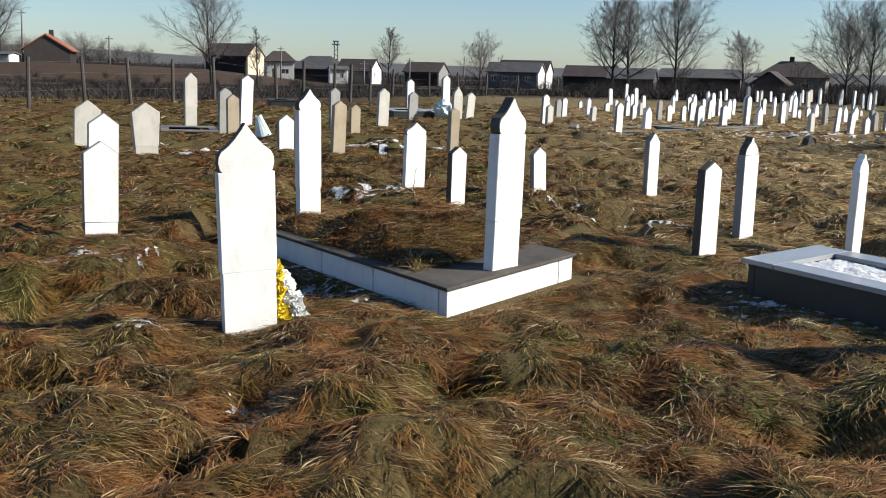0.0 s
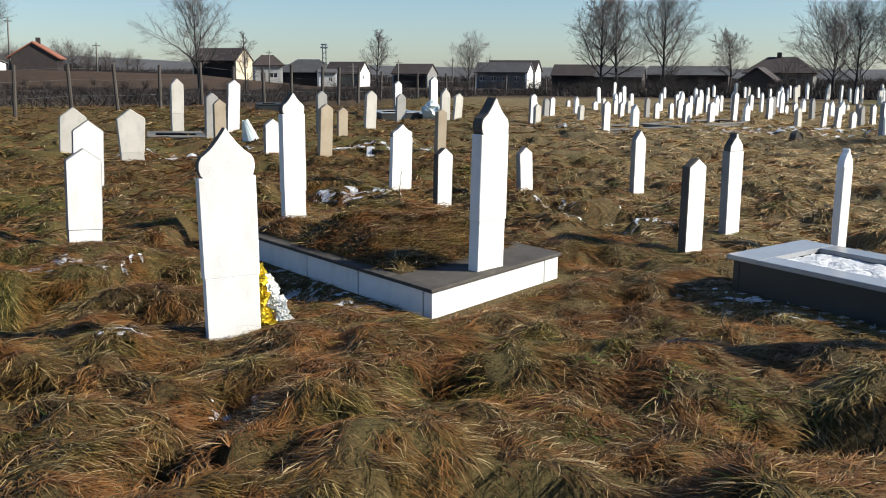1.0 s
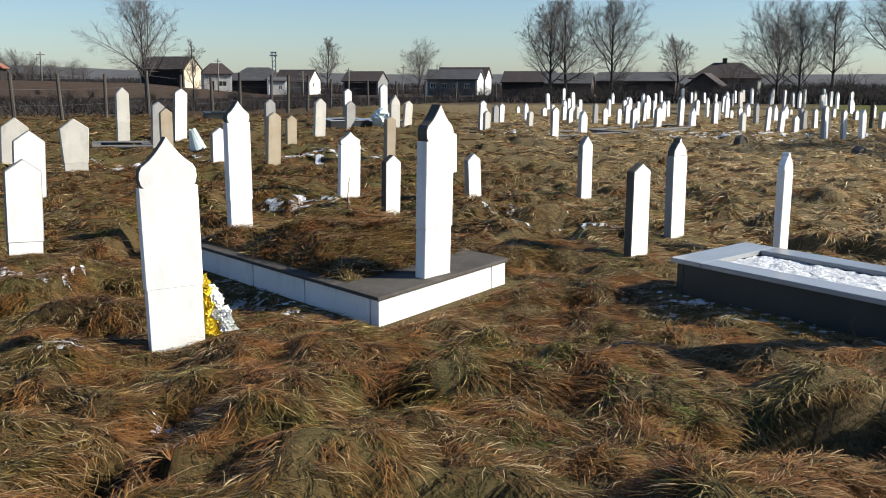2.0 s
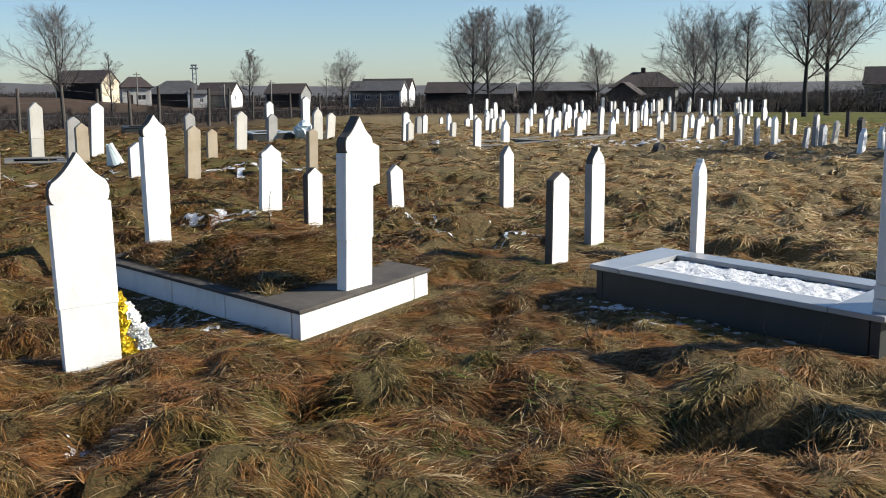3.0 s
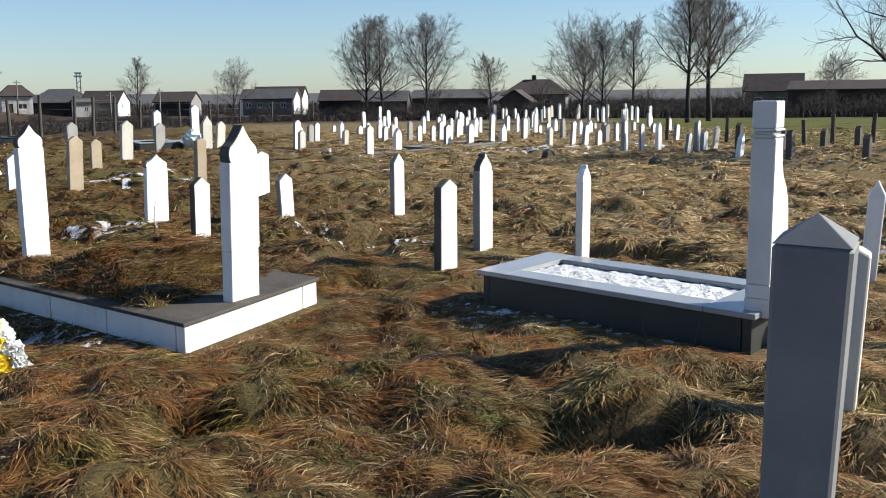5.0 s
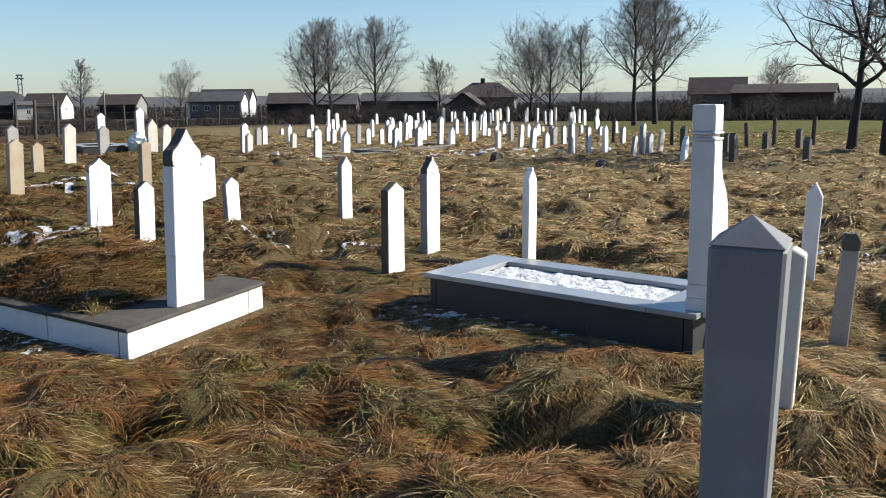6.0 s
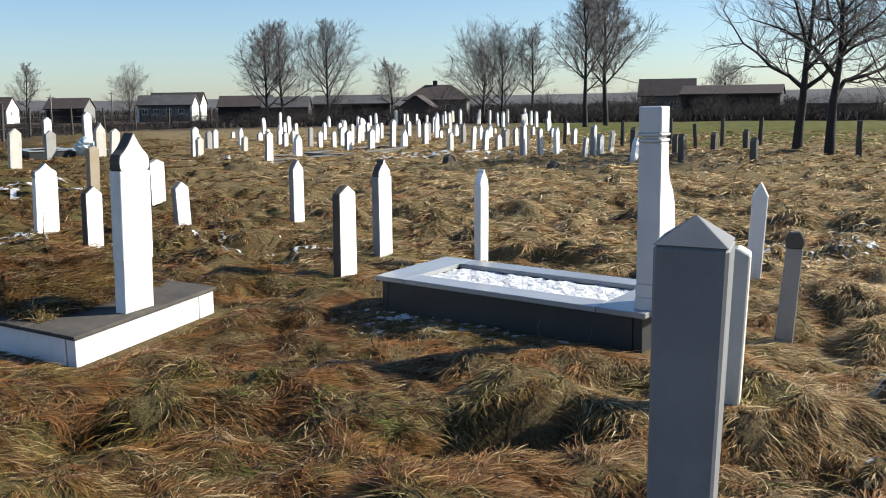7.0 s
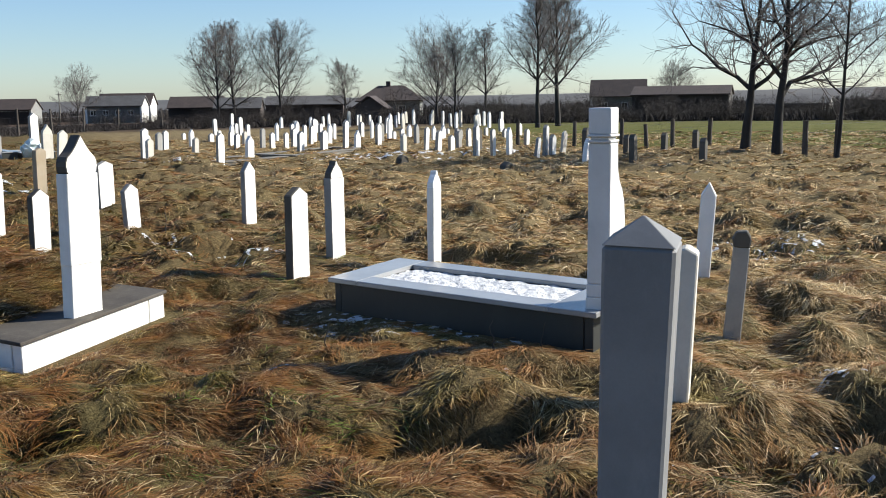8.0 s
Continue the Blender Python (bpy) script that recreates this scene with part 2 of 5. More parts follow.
def mesh_from(name, verts, faces, mat, smooth=True):
    """A mesh from numpy arrays, with triangles or quads of one size."""
    me = bpy.data.meshes.new(name)
    nv, (nf, k) = len(verts), faces.shape
    me.vertices.add(nv)
    me.vertices.foreach_set("co", np.ascontiguousarray(verts, np.float32).ravel())
    me.loops.add(nf * k)
    me.loops.foreach_set("vertex_index", np.ascontiguousarray(faces, np.int32).ravel())
    me.polygons.add(nf)
    me.polygons.foreach_set("loop_start", np.arange(0, nf * k, k, dtype=np.int32))
    me.polygons.foreach_set("use_smooth", np.full(nf, smooth))
    me.materials.append(mat)
    me.update(calc_edges=True)
    return me


# ---- the lie of the land ----
LATTICE = np.random.RandomState(7).rand(256, 256)


def vnoise(x, y, s, seed=0):
    """Smooth value noise from 0 to 1, at s metres a cell."""
    x, y = np.asarray(x) / s + seed * 17.3, np.asarray(y) / s + seed * 9.1
    i, j = np.floor(x).astype(int), np.floor(y).astype(int)
    u, v = x - i, y - j
    u, v = u * u * (3 - 2 * u), v * v * (3 - 2 * v)
    g = lambda a, b: LATTICE[a % 256, b % 256]
    return (g(i, j) * (1 - u) + g(i + 1, j) * u) * (1 - v) + (g(i, j + 1) * (1 - u) + g(i + 1, j + 1) * u) * v


def bumpy(x, y, cx, cy, rx, ry, turn=0.0):
    """A soft round form of height 1."""
    c, s = math.cos(turn), math.sin(turn)
    dx, dy = np.asarray(x) - cx, np.asarray(y) - cy
    u, v = (dx * c + dy * s) / rx, (-dx * s + dy * c) / ry
    return np.exp(-(u * u + v * v))


GRAVES = [((0.04, 6.18), (0.99, 1.33), (-1.47, 2.01), 1.62, 2.82), ((2.12, 6.74), (0.75, 0.60), (1.11, -1.87), 0.89, 2.10)]


def beside_grave(x, y):
    """1 on and along a walled grave, falling to 0 a third of a metre off."""
    near = np.zeros(np.shape(x))
    for o, u, v, a, b in GRAVES:
        inv = np.linalg.inv(np.array([[*Vector(u).normalized()], [*Vector(v).normalized()]]).T)
        p, q = inv[0, 0] * (x - o[0]) + inv[0, 1] * (y - o[1]), inv[1, 0] * (x - o[0]) + inv[1, 1] * (y - o[1])
        off = np.hypot(np.maximum(np.maximum(-p, p - a), 0), np.maximum(np.maximum(-q, q - b), 0))
        near = np.maximum(near, np.clip(1.25 - off / 0.42, 0, 1))
    return near


FEET = [(-1.11, 5.64), (-2.94, 8.45), (-4.21, 12.26), (-1.24, 9.13), (-0.38, 12.74), (0.15, 11.39), (0.42, 6.86), (1.17, 12.13), (2.66, 12.71), (2.24, 8.36), (2.87, 9.37), (3.72, 8.86), (5.43, 6.92), (3.15, 4.03), (2.14, 2.86), (4.28, 5.04)]


def lie(x, y):
    """Height of the soil at a place."""
    x, y = np.asarray(x, float), np.asarray(y, float)
    d = np.hypot(x, y)
    t = np.clip((vnoise(x, y, 0.50, 1) - 0.25) / 0.5, 0, 1)
    z = 0.135 * (t * t * (3 - 2 * t) - 0.5) + 0.13 * (vnoise(x, y, 0.19, 2) - 0.5) + 0.06 * (vnoise(x, y, 2.3, 3) - 0.5)
    pit = np.clip((0.38 - vnoise(x, y, 0.55, 6)) / 0.14, 0, 1)
    z -= 0.22 * pit * pit * (3 - 2 * pit) * np.clip((16 - d) / 6, 0, 1)
    z = z * np.clip(1.3 - d / 60, 0.35, 1) + 0.035
    z += 0.13 * bumpy(x, y, -0.46, 4.78, 0.75, 0.46, -0.35)      # tussock bank before the white-walled grave
    z += 0.10 * bumpy(x, y, -0.36, 8.18, 0.55, 0.97, 0.7)         # mound inside the white-walled grave
    z -= 0.50 * bumpy(x, y, 3.22, 3.02, 0.75, 0.30, -1.1)      # hollow added here so that the ground falls into shade
    z -= 0.16 * bumpy(x, y, 4.40, 4.20, 0.40, 0.22, -0.3)
    z -= 0.10 * bumpy(x, y, 1.85, 3.88, 0.65, 0.16, 0.05)
    z -= 0.12 * bumpy(x, y, 1.45, 5.40, 0.45, 0.12, 0.05)
    z += 0.13 * (vnoise(x, y, 1.05, 5) - 0.5) * np.clip((d - 7.5) / 4, 0, 1) * np.clip((50 - d) / 10, 0, 1)
    z -= 0.10 * bumpy(x, y, -0.75, 6.40, 0.9, 0.22, -0.85)
    z -= 0.20 * bumpy(x, y, -0.88, 4.20, 0.24, 0.27) + 0.16 * bumpy(x, y, -0.55, 3.61, 0.16, 0.22)
    z += 0.09 * bumpy(x, y, -0.49, 4.16, 0.16, 0.32) + 0.08 * bumpy(x, y, -0.23, 3.61, 0.14, 0.24)
    z -= 0.014 * np.clip(d - 40, 0, 330)
    s1, s2 = np.clip((-x - 22) / 26, 0, 1), np.clip((y - 75) / 54, 0, 1)
    z += 2.3 * s1 * s1 * (3 - 2 * s1) * s2 * s2 * (3 - 2 * s2)      # rise towards the red-roofed house
    for fx, fy in FEET:      # the soil is trodden level round the standing stones
        k = 0.85 * bumpy(x, y, fx, fy, 0.36, 0.36)
        z = z * (1 - k)
    k = beside_grave(x, y)
    return z * (1 - k) + np.where(x > 1.55, 0.05, -0.03) * k      # the granite grave is sunk a little deeper


def lie1(x, y):
    return float(lie(x, y))


def graded(pieces):
    out = []
    for a, b, step in pieces:
        out.append(np.linspace(a, b, max(2, int(round((b - a) / step)) + 1))[:-1])
    return np.concatenate(out + [np.array([pieces[-1][1]])])


def build_ground():
    gx = graded([(-900, -120, 60), (-120, -30, 5), (-30, -8, 0.5), (-8, 9, 0.075), (9, 30, 0.4), (30, 120, 5), (120, 900, 60)])
    gy = graded([(-300, -20, 40), (-20, -5, 0.8), (-5, 1, 0.12), (1, 17, 0.075), (17, 54, 0.35), (54, 145, 4), (145, 1400, 60)])
    xx, yy = np.meshgrid(gx, gy)
    zz = lie(xx, yy)
    v = np.stack([xx, yy, zz], -1).reshape(-1, 3)
    w = len(gx)
    i = (np.arange(len(gy) - 1)[:, None] * w + np.arange(w - 1)[None]).ravel()
    me = mesh_from("ground", v, np.stack([i, i + 1, i + 1 + w, i + w], 1), GROUND)
    x, y = v[:, 0], v[:, 1]
    wav = 2.0 * (vnoise(x, y, 5, 4) - 0.5)
    beyond = np.clip((x * 0.72 + y * 0.57 - 25.5 + wav) / 1.2, 0, 1) * np.clip((x - 0.37 * y - 2.5) / 3, 0, 1)
    scrub = np.clip((np.hypot(x, y) - 62) / 9, 0, 1) * np.clip((30 - x) / 6 + 0.25, 0.25, 1)
    scrub = np.maximum(scrub, np.clip((y * 0.645 + x * 0.30 - 20.5 + wav) / 2.0, 0, 1) * np.clip((-1 - x) / 2, 0, 1) * 0.8)
    att = me.color_attributes.new("cover", "FLOAT_COLOR", "POINT")
    att.data.foreach_set("color", np.stack([scrub, beyond, 0 * x, 0 * x + 1], 1).astype(np.float32).ravel())
    tagged(new("ground", me), "lumpy ground matted with dead winter grass", "ground", kind="structure")


build_ground()

# ---- grass ----
def blades(name, x, y, length, width, segs, mat, rs, label, flop=1.0, category="grass", turn=0.0, rise=0.0):
    """Long, combed-over blades that rise from the thatch and fall along the lie of their tuft."""
    k = len(x)
    swirl = 3.0 * (vnoise(x, y, 0.45, 11) - 0.5) + 1.6 * (vnoise(x, y, 2.5, 12) - 0.5)
    e = 0.06
    sx, sy = (lie(x + e, y) - lie(x - e, y)) / (2 * e), (lie(x, y + e) - lie(x, y - e)) / (2 * e)
    a = -0.65 + swirl * 1.4 + rs.normal(0, 0.5, k) + turn
    dx, dy = np.cos(a) - 1.6 * sx, np.sin(a) - 1.6 * sy
    q = np.hypot(dx, dy) + 1e-6
    dx, dy = dx / q, dy / q
    up = np.radians(rs.uniform(2, 30, k) + rise) * (1.25 - 0.35 * flop)
    drop = up + np.radians(rs.uniform(5, 60, k)) * flop
    bend = rs.normal(0, 0.5, k)
    pts = [np.stack([x, y, lie(x, y) - 0.015], 1)]
    step = length / segs
    for s in range(segs):
        f = (s + 0.5) / segs
        el = up - drop * f
        ca = np.cos(bend * f), np.sin(bend * f)
        hx, hy = dx * ca[0] - dy * ca[1], dx * ca[1] + dy * ca[0]
        p = pts[-1] + np.stack([hx * np.cos(el), hy * np.cos(el), np.sin(el)], 1) * step[:, None]
        p[:, 2] = np.maximum(p[:, 2], lie(p[:, 0], p[:, 1]) + 0.006 + 0.012 * rs.rand(k))
        pts.append(p)
    side = np.stack([-dy, dx, rs.normal(0, 0.35, k)], 1)
    side /= np.linalg.norm(side, axis=1)[:, None]
    rows = []
    for s in range(segs):
        wd = (width * (1 - 0.55 * s / segs))[:, None] * side * 0.5
        rows += [pts[s] - wd, pts[s] + wd]
    rows.append(pts[-1])
    nv = 2 * segs + 1
    v = np.stack(rows, 1).reshape(-1, 3)
    base = (np.arange(k) * nv)[:, None]
    tri = []
    for s in range(segs - 1):
        o = 2 * s
        tri += [[o, o + 1, o + 3], [o, o + 3, o + 2]]
    tri.append([nv - 3, nv - 2, nv - 1])
    f = (base[:, None, :] + np.array(tri)[None]).reshape(-1, 3)
    me = mesh_from(name, v, f, mat, smooth=True)
    return tagged(new(name, me), label, category, kind="stuff")


def fan(rs, k, r0, r1, a0=-29, a1=52):
    """Places spread evenly over a ring sector round the viewpoint; angles in degrees from ahead to the side of +x."""
    r = np.sqrt(rs.uniform(r0 * r0, r1 * r1, k))
    a = np.radians(rs.uniform(a0, a1, k))
    return 0.1 + r * np.sin(a), r * np.cos(a)


# ---- gravestones ----
def crown_outline(w, z0, h):
    """Half of a bulbous ogee head, from its shoulder to its tip."""
    r, k = w / 2, h - z0
    shape = ((0.84, 0), (0.95, 0.07), (1.0, 0.2), (0.98, 0.33), (0.88, 0.44), (0.80, 0.47), (0.60, 0.56), (0.42, 0.67), (0.27, 0.78), (0.13, 0.89), (0, 1.0))
    return [(r * a, z0 + k * b) for a, b in shape]


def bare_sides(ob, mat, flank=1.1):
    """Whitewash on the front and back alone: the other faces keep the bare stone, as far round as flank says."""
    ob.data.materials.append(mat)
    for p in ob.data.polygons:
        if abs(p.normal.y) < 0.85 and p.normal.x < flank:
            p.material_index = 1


def gravestone(x, y, h, w, d, rz, style, mat, label, lean=(0, 0), step=0.0, z=0.0, group="", taper=0.0, top=0.0, bare=None, bare_top=None):
    """An upright stone. style: gable, ogee or finial. step: height of its base block. z: what it stands on."""
    g = thing("gravestone", pose(x, y, z, lean[0], lean[1], rz), label, "gravestone", group)
    foot = -0.16 if z == 0 else -0.01
    r = w / 2
    low = step if step else 0
    rb = r * (1 - taper)
    if style == "gable":
        rise = top or w * 0.36
        sh = h - rise
        bm = bmesh.new()
        prism(bm, [(-rb, low if step else foot), (rb, low if step else foot), (r, sh), (0, h), (-r, sh)], -d / 2, d / 2)
        wobble(bm, 0.007, 4, x)
        shaft = part("shaft", bm, mat, g)
    else:
        sh = h - (top or w * 0.85)
        bm = bmesh.new()
        prism(bm, [(-rb, low if step else foot), (rb, low if step else foot), (r, sh), (-r, sh)], -d / 2, d / 2, 0.004)
        wobble(bm, 0.006, 4, x)
        shaft = part("shaft", bm, mat, g)
        half = crown_outline(w, sh - 0.004, h)
        if style == "finial":
            half = [(r * 0.98, sh - 0.004), (r * 0.9, sh + 0.3 * (h - sh)), (r * 0.45, sh + 0.62 * (h - sh)), (r * 0.2, sh + 0.74 * (h - sh)), (r * 0.16, sh + 0.9 * (h - sh)), (0, h)]
        full = half + [(-a, b) for a, b in reversed(half[:-1])]
        bm = bmesh.new()
        prism(bm, full, -d / 2 + 0.003, d / 2 - 0.003, 0.005)
        crown = part("crown", bm, mat, g)
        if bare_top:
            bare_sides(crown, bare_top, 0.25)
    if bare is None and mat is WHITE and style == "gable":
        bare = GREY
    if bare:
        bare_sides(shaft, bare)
    if step:
        bm = bmesh.new()
        box(bm, -rb * 0.95, rb * 0.95, -d / 2 * 0.93, d / 2 * 0.93, foot, low + 0.004, 0.003)
        wobble(bm, 0.003, 5, y)
        base = part("base_block", bm, mat, g)
        if bare:
            bare_sides(base, bare)
    return g


NEARBY = "gravestones in the open field"
WL = "whitewashed pointed gravestone standing in dead grass"
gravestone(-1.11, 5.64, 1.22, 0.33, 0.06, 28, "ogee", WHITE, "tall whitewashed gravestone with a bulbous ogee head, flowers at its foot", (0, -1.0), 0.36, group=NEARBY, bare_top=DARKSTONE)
gravestone(-2.94, 8.45, 0.87, 0.30, 0.06, 31, "gable", WHITE, "whitewashed pointed gravestone on a narrower foot", (0, 1.7), 0.17, group=NEARBY, taper=0.04, top=0.10)
gravestone(-4.21, 12.26, 0.90, 0.37, 0.07, 31, "gable", WHITE, WL, (0, 2.3), group=NEARBY, top=0.13)
gravestone(-6.22, 17.38, 0.85, 0.45, 0.09, 31, "gable", PALE, "broad pale stone with a chipped pointed top", (0, 2.4), group=NEARBY, top=0.17)
gravestone(-4.53, 15.19, 0.92, 0.43, 0.08, 31, "gable", PALE, "broad pale gravestone that narrows towards its foot", (0, -0.3), 0.26, group=NEARBY, taper=0.16, top=0.15)
gravestone(-5.79, 22.86, 1.29, 0.29, 0.09, 35, "gable", PALE, "tall narrow pale gravestone with a small pointed top", (0, 1), 0.5, group=NEARBY, top=0.14)
gravestone(-4.76, 21.66, 1.00, 0.28, 0.09, 39, "gable", GREY, "grey weathered gravestone with a pointed top", (0, 2), group=NEARBY)
gravestone(-4.46, 21.13, 0.88, 0.27, 0.08, 39, "gable", BEIGE, "brown lichened gravestone among tall pale ones", (0, 0), group=NEARBY)
gravestone(-4.82, 24.28, 1.25, 0.31, 0.10, 35, "gable", WHITE, WL, (0, 3), group=NEARBY)
gravestone(-2.59, 16.32, 0.73, 0.28, 0.08, 39, "gable", WHITE, WL, (0, 0.4), group=NEARBY)
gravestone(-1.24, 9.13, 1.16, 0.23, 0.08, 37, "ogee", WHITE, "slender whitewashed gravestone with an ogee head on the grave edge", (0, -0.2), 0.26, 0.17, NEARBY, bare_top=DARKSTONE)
gravestone(-2.42, 22.10, 1.04, 0.26, 0.08, 41, "gable", GREY, "grey gravestone with a blunt pointed top", (0, 0), group=NEARBY)
gravestone(-1.76, 16.51, 0.96, 0.25, 0.09, 41, "gable", BEIGE, "brown lichened gravestone with a blunt point", (0, 2.6), group=NEARBY, top=0.08)
gravestone(-2.02, 22.61, 0.67, 0.26, 0.08, 41, "gable", BEIGE, "short brown lichened gravestone in dead grass", (0, 1), group=NEARBY)
gravestone(-1.53, 24.66, 1.00, 0.32, 0.09, 41, "gable", PALE, "pale gravestone with a pointed top", (0, 3), group=NEARBY, top=0.12)
gravestone(-1.16, 33.60, 1.12, 0.30, 0.10, 41, "gable", WHITE, WL, group=NEARBY)
gravestone(-0.92, 28.78, 0.83, 0.32, 0.09, 41, "gable", GREY, "grey weathered gravestone beside a granite grave", (0, 2), group=NEARBY)
gravestone(-0.38, 12.74, 0.85, 0.30, 0.07, 35, "ogee", WHITE, "whitewashed gravestone with a pointed head on a wider foot", (0, 1.5), group=NEARBY, top=0.17, bare_top=GREY)
gravestone(0.16, 18.09, 0.82, 0.21, 0.10, 41, "gable", BEIGE, "brown stone post with a darkened head", (0, 2.1), group=NEARBY, top=0.05)
gravestone(0.15, 11.39, 0.66, 0.23, 0.08, 41, "gable", WHITE, WL, (0, 1.5), group=NEARBY, bare=DARKSTONE)
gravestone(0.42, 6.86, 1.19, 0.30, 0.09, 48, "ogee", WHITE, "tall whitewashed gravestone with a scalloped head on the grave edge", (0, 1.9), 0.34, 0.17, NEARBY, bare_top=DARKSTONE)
gravestone(1.17, 12.13, 0.62, 0.23, 0.07, 43, "gable", WHITE, WL, (0, -2.5), group=NEARBY)
gravestone(1.02, 14.69, 0.75, 0.29, 0.08, 43, "gable", WHITE, WL, (0, 0), group=NEARBY, top=0.06)
gravestone(0.03, 32.56, 1.27, 0.30, 0.10, 41, "gable", WHITE, "tall whitewashed gravestone behind a granite grave", group=NEARBY)
gravestone(0.36, 28.75, 1.00, 0.33, 0.09, 41, "finial", PALE, "pale gravestone with a thin finial", (0, 1), group=NEARBY, top=0.26)
gravestone(0.72, 29.55, 0.82, 0.30, 0.09, 41, "gable", PALE, "pale gravestone leaning a little", (0, 6), group=NEARBY)
gravestone(2.66, 12.71, 0.79, 0.23, 0.07, 43, "gable", WHITE, WL, (0, 0.8), group=NEARBY, top=0.12)
gravestone(2.24, 8.36, 0.82, 0.25, 0.08, 41, "gable", WHITE, "pale gravestone with a dark mossy side and pointed top", (0, 0.9), group=NEARBY, top=0.07, bare=DARKSTONE)
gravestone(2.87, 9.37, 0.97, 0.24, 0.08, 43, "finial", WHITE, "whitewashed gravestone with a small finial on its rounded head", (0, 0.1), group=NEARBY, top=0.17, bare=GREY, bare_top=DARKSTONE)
gravestone(3.72, 8.86, 0.87, 0.22, 0.07, 48, "finial", WHITE, "slender whitewashed gravestone with a ridged pointed head", (0, 1.4), 0.18, group=NEARBY, top=0.16)
gravestone(5.43, 6.92, 0.82, 0.13, 0.15, -36, "gable", WHITE, "white gravestone with a sharp pointed top", (0, 3.3), group=NEARBY, top=0.11, bare=WHITE)
gravestone(3.15, 4.03, 0.82, 0.12, 0.13, -40, "gable", PALE, "pale weathered gravestone with a blunt top behind a marble stone", (0, 2.7), group=NEARBY, top=0.03)


def marble_stone():
    """A square tapered marble post under a low pyramid."""
    g = thing("gravestone", pose(2.14, 2.86, 0, 1, 1.5, -40), "smooth grey marble gravestone with a pyramid-shaped top", "gravestone", NEARBY)
    bm = bmesh.new()
    box(bm, -0.124, 0.124, -0.124, 0.124, -0.3, 1.06, 0.012)
    for v in bm.verts:
        k = 0.86 + 0.14 * (v.co.z + 0.3) / 1.36
        v.co.x, v.co.y = v.co.x * k, v.co.y * k
    part("shaft", bm, MARBLE, g)
    bm = bmesh.new()
    v = [bm.verts.new(p) for p in ((-0.125, -0.125, 1.061), (0.125, -0.125, 1.061), (0.125, 0.125, 1.061), (-0.125, 0.125, 1.061), (0, 0, 1.155))]
    for f in ((3, 2, 1, 0), (0, 1, 4), (1, 2, 4), (2, 3, 4), (3, 0, 4)):
        bm.faces.new([v[i] for i in f])
    bmesh.ops.bevel(bm, geom=list(bm.edges), offset=0.003, segments=1, affect="EDGES")
    part("cap", bm, MARBLE, g, "pyramid cap")


marble_stone()


def wood_marker():
    g = thing("grave_marker", pose(4.28, 5.04, 0, 2, 4, -36), "weathered grey narrow plank marker with a notched top", "grave marker")
    bm = bmesh.new()
    prism(bm, [(-0.055, -0.15), (0.055, -0.15), (0.05, 0.60), (-0.05, 0.60)], -0.03, 0.03, 0.006)
    wobble(bm, 0.005, 8)
    part("plank", bm, GREY, g)
    bm = bmesh.new()
    prism(bm, [(-0.05, 0.601), (0.05, 0.601), (0.058, 0.66), (0.03, 0.71), (-0.04, 0.70), (-0.06, 0.65)], -0.035, 0.035, 0.008)
    part("head", bm, DARKSTONE, g, "darkened head")


wood_marker()


# ---- walled graves ----
def skew(o, u, v, z=0.0):
    """Pose-like matrix with its x along u and its y along v, which need not be quite square."""
    u, v = Vector(u).normalized(), Vector(v).normalized()
    return Matrix(((u.x, v.x, 0, o[0]), (u.y, v.y, 0, o[1]), (0, 0, 1, z), (0, 0, 0, 1)))


def placed(name, bm, mat, parent, m, label=""):
    bm.transform(m)
    bmesh.ops.recalc_face_normals(bm, faces=bm.faces)
    return part(name, bm, mat, parent, label)


def walled_grave(o, u, v, a, b, h, wall, cop, rims, cuts_a, cuts_b, label, thick=0.09, over=0.02, cop_t=0.025, name="walled_grave"):
    """A grave with a low wall of panels and a coping. a, b: its sides along u and v. rims: coping widths (u0, u1, v0, v1)."""
    g = thing(name, pose(o[0], o[1], 0), label, "grave")
    m = skew((0, 0), u, v)
    for lo, hi, cuts, side in ((0, a, cuts_a, 0), (0, a, cuts_a, 1), (thick, b - thick, cuts_b, 2), (thick, b - thick, cuts_b, 3)):
        ends = [lo, *[lo + c * (hi - lo) for c in cuts], hi]
        for p, q in zip(ends, ends[1:]):
            bm = bmesh.new()
            p, q = p + 0.005, q - 0.005
            if side < 2:
                y0 = 0 if side == 0 else b - thick
                box(bm, p, q, y0, y0 + thick, -0.15, h - cop_t, 0.004)
            else:
                x0 = 0 if side == 2 else a - thick
                box(bm, x0, x0 + thick, p, q, -0.15, h - cop_t, 0.004)
            placed("wall_panel", bm, wall, g, m)
    u0, u1, v0, v1 = rims
    for x0, x1, y0, y1 in ((-over, a + over, -over, v0), (-over, a + over, b - v1, b + over), (-over, u0, v0 + 0.003, b - v1 - 0.003), (a - u1, a + over, v0 + 0.003, b - v1 - 0.003)):
        bm = bmesh.new()
        box(bm, x0, x1, y0, y1, h - cop_t + 0.001, h, 0.004)
        placed("coping_slab", bm, cop, g, m)
    return g


